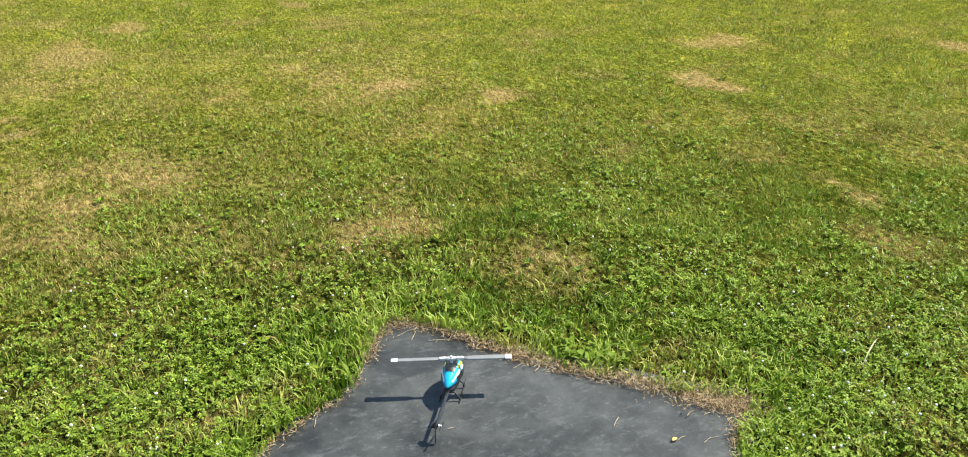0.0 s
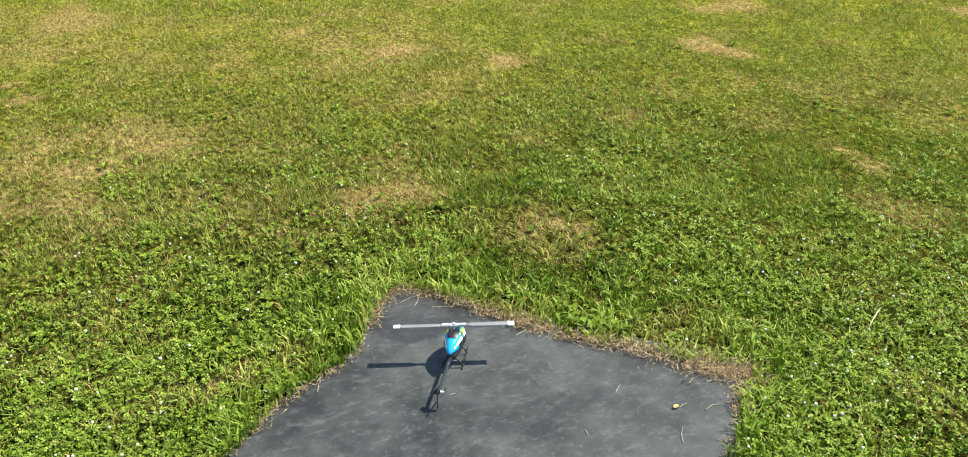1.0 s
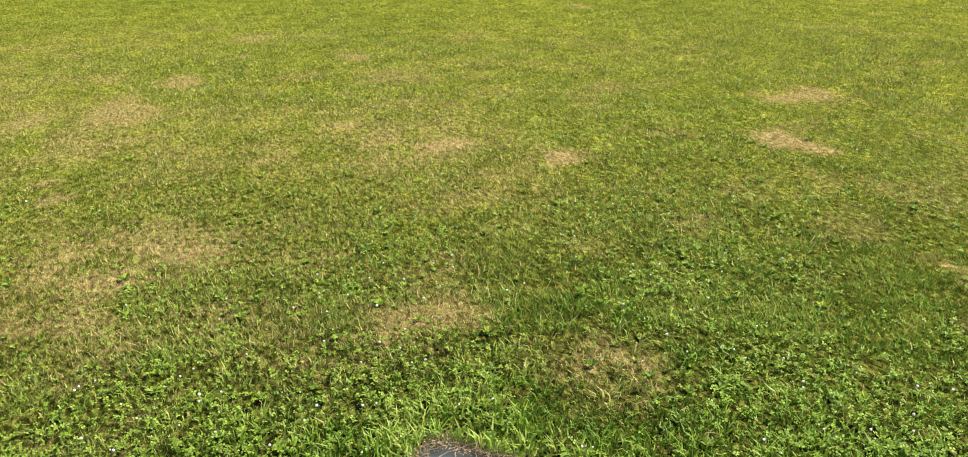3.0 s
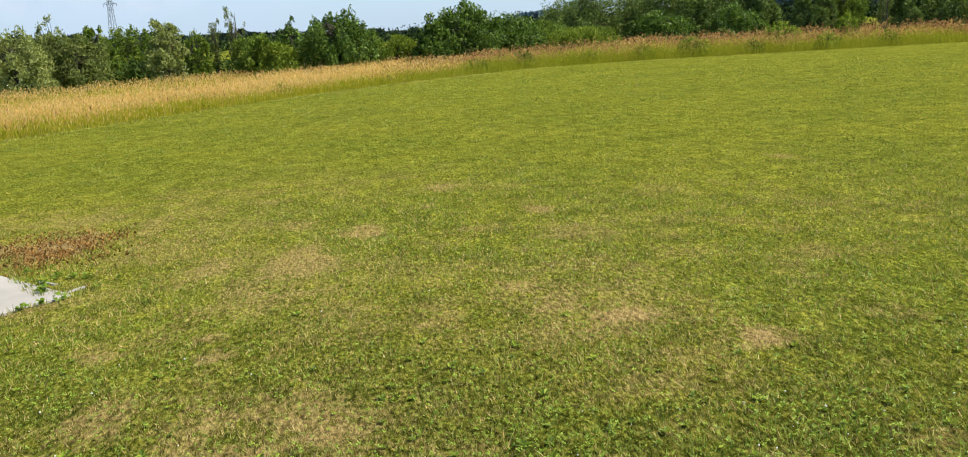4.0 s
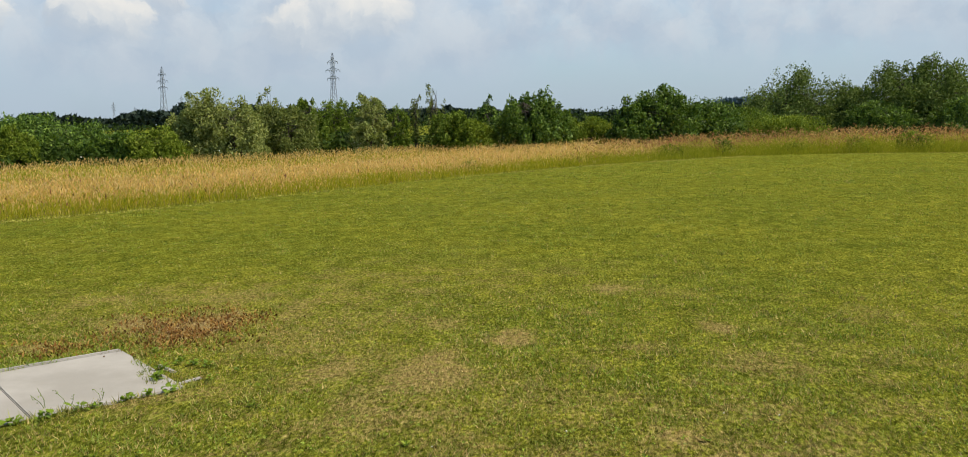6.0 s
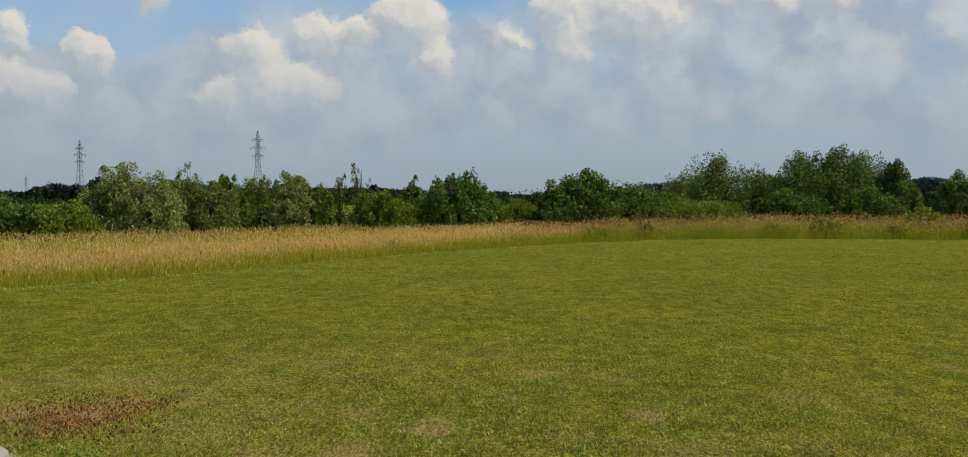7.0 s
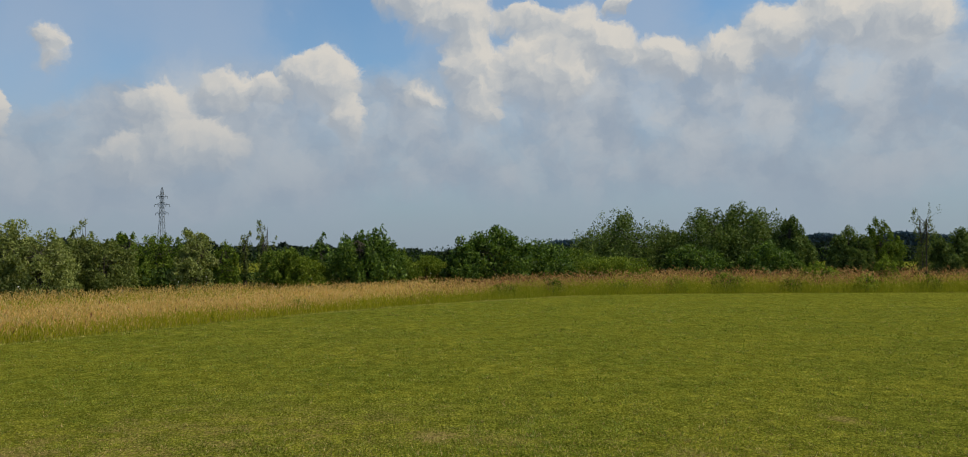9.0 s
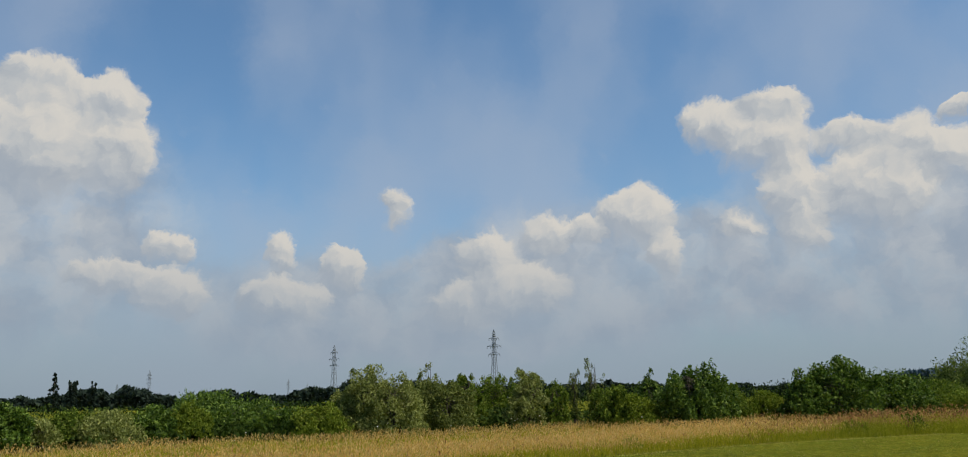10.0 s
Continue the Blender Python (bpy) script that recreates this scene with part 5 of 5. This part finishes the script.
def loft(rings):
    """Skin over closed rings of equal length, capped at both ends."""
    bm = bmesh.new()
    rows = [[bm.verts.new(p) for p in ring] for ring in rings]
    n = len(rows[0])
    for a, b in zip(rows, rows[1:]):
        for k in range(n):
            bm.faces.new((a[k], a[(k + 1) % n], b[(k + 1) % n], b[k]))
    bm.faces.new(rows[0][::-1])
    bm.faces.new(rows[-1])
    bmesh.ops.recalc_face_normals(bm, faces=bm.faces)
    for f in bm.faces:
        f.smooth = True
    return bm


def canopy_at(x):
    """Half width, belly and top of the hood at a place along it (nose at +x)."""
    w = np.interp(x, [-0.075, -0.055, -0.02, 0.02, 0.05, 0.075, 0.088], [0.004, 0.016, 0.029, 0.031, 0.027, 0.016, 0.003])
    low = np.interp(x, [-0.075, -0.04, 0.0, 0.04, 0.07, 0.088], [0.082, 0.078, 0.072, 0.062, 0.056, 0.062])
    top = np.interp(x, [-0.075, -0.055, -0.02, 0.02, 0.05, 0.075, 0.088], [0.088, 0.106, 0.126, 0.124, 0.110, 0.088, 0.066])
    return float(w), float(low), float(top)


def hood_point(x, angle, grow=0.0):
    w, low, top = canopy_at(x)
    c, s = math.cos(radians(angle)), math.sin(radians(angle))
    return (x, (w + grow) * math.copysign(abs(c) ** 0.8, c), low + (top - low + grow) * max(0, s) ** 0.85)


def hood_strip(x0, x1, a0, a1, grow):
    """A band of the hood's skin between two places and two angles, standing slightly proud. a0, a1: (angle at x0, angle at x1)."""
    bm = bmesh.new()
    rows = []
    for i in range(13):
        s = i / 12
        x = x0 + (x1 - x0) * s
        lo, hi = a0[0] + (a0[1] - a0[0]) * s, a1[0] + (a1[1] - a1[0]) * s
        rows.append([bm.verts.new(hood_point(x, lo + (hi - lo) * k / 4, grow)) for k in range(5)])
    for a, b in zip(rows, rows[1:]):
        for k in range(4):
            bm.faces.new((a[k], b[k], b[k + 1], a[k + 1]))
    for f in bm.faces:
        f.smooth = True
    return bm


def tube(points, r, sides=8):
    bm = bmesh.new()
    for a, b in zip(points, points[1:]):
        stick(bm, a, b, r, r, sides)
    for p in points[1:-1]:
        bmesh.ops.create_icosphere(bm, subdivisions=1, radius=r, matrix=Matrix.Translation(p))
    return bm


def blade_bm(root_x, length, root_c, tip_c, thick):
    """A rotor blade along +x with an aerofoil-like section."""
    rings = []
    for s in (0.0, 0.12, 0.5, 0.92, 0.98, 1.0):
        c = root_c + (tip_c - root_c) * min(1, s / 0.15) if s < 0.95 else tip_c * (1 - (s - 0.95) * 6)
        x = root_x + length * s
        rings.append([(x, c * a, thick * b) for a, b in ((0.45, 0.0), (0.25, 0.5), (-0.1, 0.45), (-0.55, 0.02), (-0.1, -0.3), (0.25, -0.35))])
    return loft(rings)


def build_helicopter():
    root = tagged(new("model_helicopter"), "small blue and black remote-controlled helicopter standing on the rubber mat", "model helicopter")
    # hood
    rings = []
    for i in range(17):
        x = -0.075 + 0.163 * i / 16
        rings.append([hood_point(x, a) for a in np.linspace(0, 180, 13)])
    hood = part("canopy", loft(rings), MAT_BLUE, root, "glossy blue canopy with lime and white bands")
    for side in (0, 1):
        def ang(a):
            return a if side == 0 else 180 - a
        part("band", hood_strip(-0.060, 0.078, (ang(30), ang(18)), (ang(46), ang(34)), 0.0012), MAT_WHITE, hood, "white band")
        part("band", hood_strip(-0.010, 0.070, (ang(47), ang(36)), (ang(60), ang(50)), 0.0014), MAT_LIME, hood, "lime band")
        part("nose_mark", hood_strip(0.062, 0.084, (ang(2), ang(2)), (ang(16), ang(12)), 0.0016), MAT_RED, hood, "red-orange mark")
        part("side_window", hood_strip(-0.035, 0.045, (ang(1), ang(1)), (ang(26), ang(18)), 0.0010), MAT_BLACK, hood, "black side opening")
    # no hole is cut: a black strip stands for the dark inside
    bm = hood_strip(-0.034, 0.058, (62, 66), (118, 114), 0.0020)
    part("mast_opening_dark", bm, MAT_BLACK, hood, "black strip for the dark of the opening round the mast")
    # frame below the hood
    rings = []
    for x, w, lo, hi in ((-0.062, 0.010, 0.050, 0.074), (-0.045, 0.016, 0.036, 0.074), (0.0, 0.021, 0.030, 0.070), (0.04, 0.020, 0.030, 0.064), (0.066, 0.013, 0.036, 0.058), (0.078, 0.006, 0.044, 0.056)):
        rings.append([(x, w * math.cos(t) * 1.1, (lo + hi) / 2 + (hi - lo) / 2 * math.sin(t)) for t in np.linspace(0, 2 * math.pi, 13)[:-1]])
    part("body_frame", loft(rings), MAT_BLACK, root, "black plastic frame")
    bm = bmesh.new()
    bmesh.ops.create_cone(bm, cap_ends=True, segments=18, radius1=0.013, radius2=0.013, depth=0.014, matrix=Matrix.Translation((-0.020, 0, 0.030)))
    part("motor", bm, MAT_ALU, root, "silver motor can")
    bm = bmesh.new()
    bmesh.ops.create_cone(bm, cap_ends=True, segments=28, radius1=0.024, radius2=0.024, depth=0.005, matrix=Matrix.Translation((0.0, 0, 0.066)))
    part("main_gear", bm, MAT_BLACK, root)
    for x, y in ((-0.03, 0.016), (-0.03, -0.016), (0.028, 0.0)):
        bm = bmesh.new()
        box_bm(bm, Matrix.Translation((x, y, 0.082)) @ Matrix.Diagonal((0.018, 0.009, 0.018, 1)), 0.0015)
        part("servo", bm, MAT_BLACK, root)
    # landing gear
    for side in (-1, 1):
        y = side * 0.031
        part("skid", tube([(-0.048, y, 0.0032), (0.046, y, 0.0032), (0.058, y, 0.006), (0.066, y, 0.012)], 0.0026), MAT_BLACK, root)
    for x in (-0.036, 0.034):
        part("strut", tube([(x, -0.031, 0.004), (x, -0.028, 0.018), (x, -0.014, 0.034), (x, 0.014, 0.034), (x, 0.028, 0.018), (x, 0.031, 0.004)], 0.0025), MAT_BLACK, root)
    # mast and rotor
    part("mast", tube([(0, 0, 0.06), (0, 0, 0.146)], 0.0032), MAT_ALU, root, "silver mast")
    bm = bmesh.new()
    bmesh.ops.create_cone(bm, cap_ends=True, segments=20, radius1=0.0125, radius2=0.0105, depth=0.005, matrix=Matrix.Translation((0, 0, 0.119)))
    part("swashplate", bm, MAT_ALU, root)
    turn = Matrix.Rotation(radians(ROTOR_TURN), 4, "Z")
    head = bmesh.new()
    box_bm(head, Matrix.Translation((0, 0, 0.146)) @ turn @ Matrix.Diagonal((0.030, 0.012, 0.009, 1)), 0.002)
    bmesh.ops.create_cone(head, cap_ends=True, segments=12, radius1=0.005, radius2=0.004, depth=0.014, matrix=Matrix.Translation((0, 0, 0.148)))
    head = part("rotor_head", head, MAT_ALU, root, "silver rotor head")
    for flip in (0, 180):
        m = Matrix.Translation((0, 0, 0.1465)) @ turn @ Matrix.Rotation(radians(flip), 4, "Z")
        bm = bmesh.new()
        box_bm(bm, m @ Matrix.Translation((0.026, 0, 0)) @ Matrix.Diagonal((0.024, 0.011, 0.010, 1)), 0.002)
        part("blade_grip", bm, MAT_ALU, head, "silver blade grip")
        bm = blade_bm(0.036, 0.128, 0.012, 0.024, 0.0022)
        bmesh.ops.transform(bm, matrix=m @ Matrix.Rotation(radians(6), 4, "X"), verts=bm.verts)
        blade = part("main_blade", bm, MAT_BLADES, root, "pale grey main rotor blade")
        bm = blade_bm(0.163, 0.020, 0.0245, 0.0245, 0.0024)
        bmesh.ops.transform(bm, matrix=m @ Matrix.Rotation(radians(6), 4, "X"), verts=bm.verts)
        part("blade_tip", bm, MAT_WHITE, blade, "white blade tip")
        part("link_rod", tube([m @ Vector((0.018, 0.010, 0.0)), Vector((m.translation.x, 0, 0.120)) + (m.to_3x3() @ Vector((0.010, 0.008, 0)))], 0.0011, 5), MAT_BLACK, head)
    # tail
    part("tail_boom", tube([(-0.045, 0, 0.060), (-0.232, 0, 0.062)], 0.0052, 12), MAT_CARBON, root, "black carbon tail boom")
    bm = bmesh.new()
    bmesh.ops.create_cone(bm, cap_ends=True, segments=16, radius1=0.0095, radius2=0.0095, depth=0.016, matrix=Matrix.Translation((-0.232, 0.006, 0.062)) @ Matrix.Rotation(radians(90), 4, "X"))
    part("tail_motor", bm, MAT_BLACK, root)
    bm = bmesh.new()
    bmesh.ops.create_cone(bm, cap_ends=True, segments=14, radius1=0.0045, radius2=0.003, depth=0.010, matrix=Matrix.Translation((-0.232, -0.010, 0.062)) @ Matrix.Rotation(radians(90), 4, "X"))
    hub = part("tail_hub", bm, MAT_ALU, root, "silver tail hub")
    for flip in (20, 200):
        bm = blade_bm(0.004, 0.032, 0.006, 0.009, 0.0014)
        bmesh.ops.transform(bm, matrix=Matrix.Translation((-0.232, -0.014, 0.062)) @ Matrix.Rotation(radians(flip), 4, "Y") @ Matrix.Rotation(radians(90), 4, "X"), verts=bm.verts)
        part("tail_blade", bm, MAT_BLACK, hub)
    bm = bmesh.new()
    outline = [(-0.214, 0.062), (-0.236, 0.058), (-0.242, 0.010), (-0.248, 0.004), (-0.252, 0.010), (-0.248, 0.064), (-0.238, 0.084), (-0.230, 0.084), (-0.224, 0.070)]
    a = [bm.verts.new((x, 0.0022, z)) for x, z in outline]
    b = [bm.verts.new((x, 0.0002, z)) for x, z in outline]
    bm.faces.new(a)
    bm.faces.new(b[::-1])
    for k in range(len(a)):
        bm.faces.new((a[k], b[k], b[(k + 1) % len(a)], a[(k + 1) % len(a)]))
    bmesh.ops.recalc_face_normals(bm, faces=bm.faces)
    part("tail_fin", bm, MAT_BLACK, root)
    root.matrix_world = pose(HELI[0], HELI[1], 0.003, 0, 0, HELI[2]) @ Matrix.Diagonal((1, 1, 0.88, 1))


HELI = (0.100, -0.142, 57.0)          # place on the mat and heading, degrees from +x
ROTOR_TURN = -78.0                    # blades, from the heading

build_skyline()
build_weeds()
build_litter()
build_helicopter()
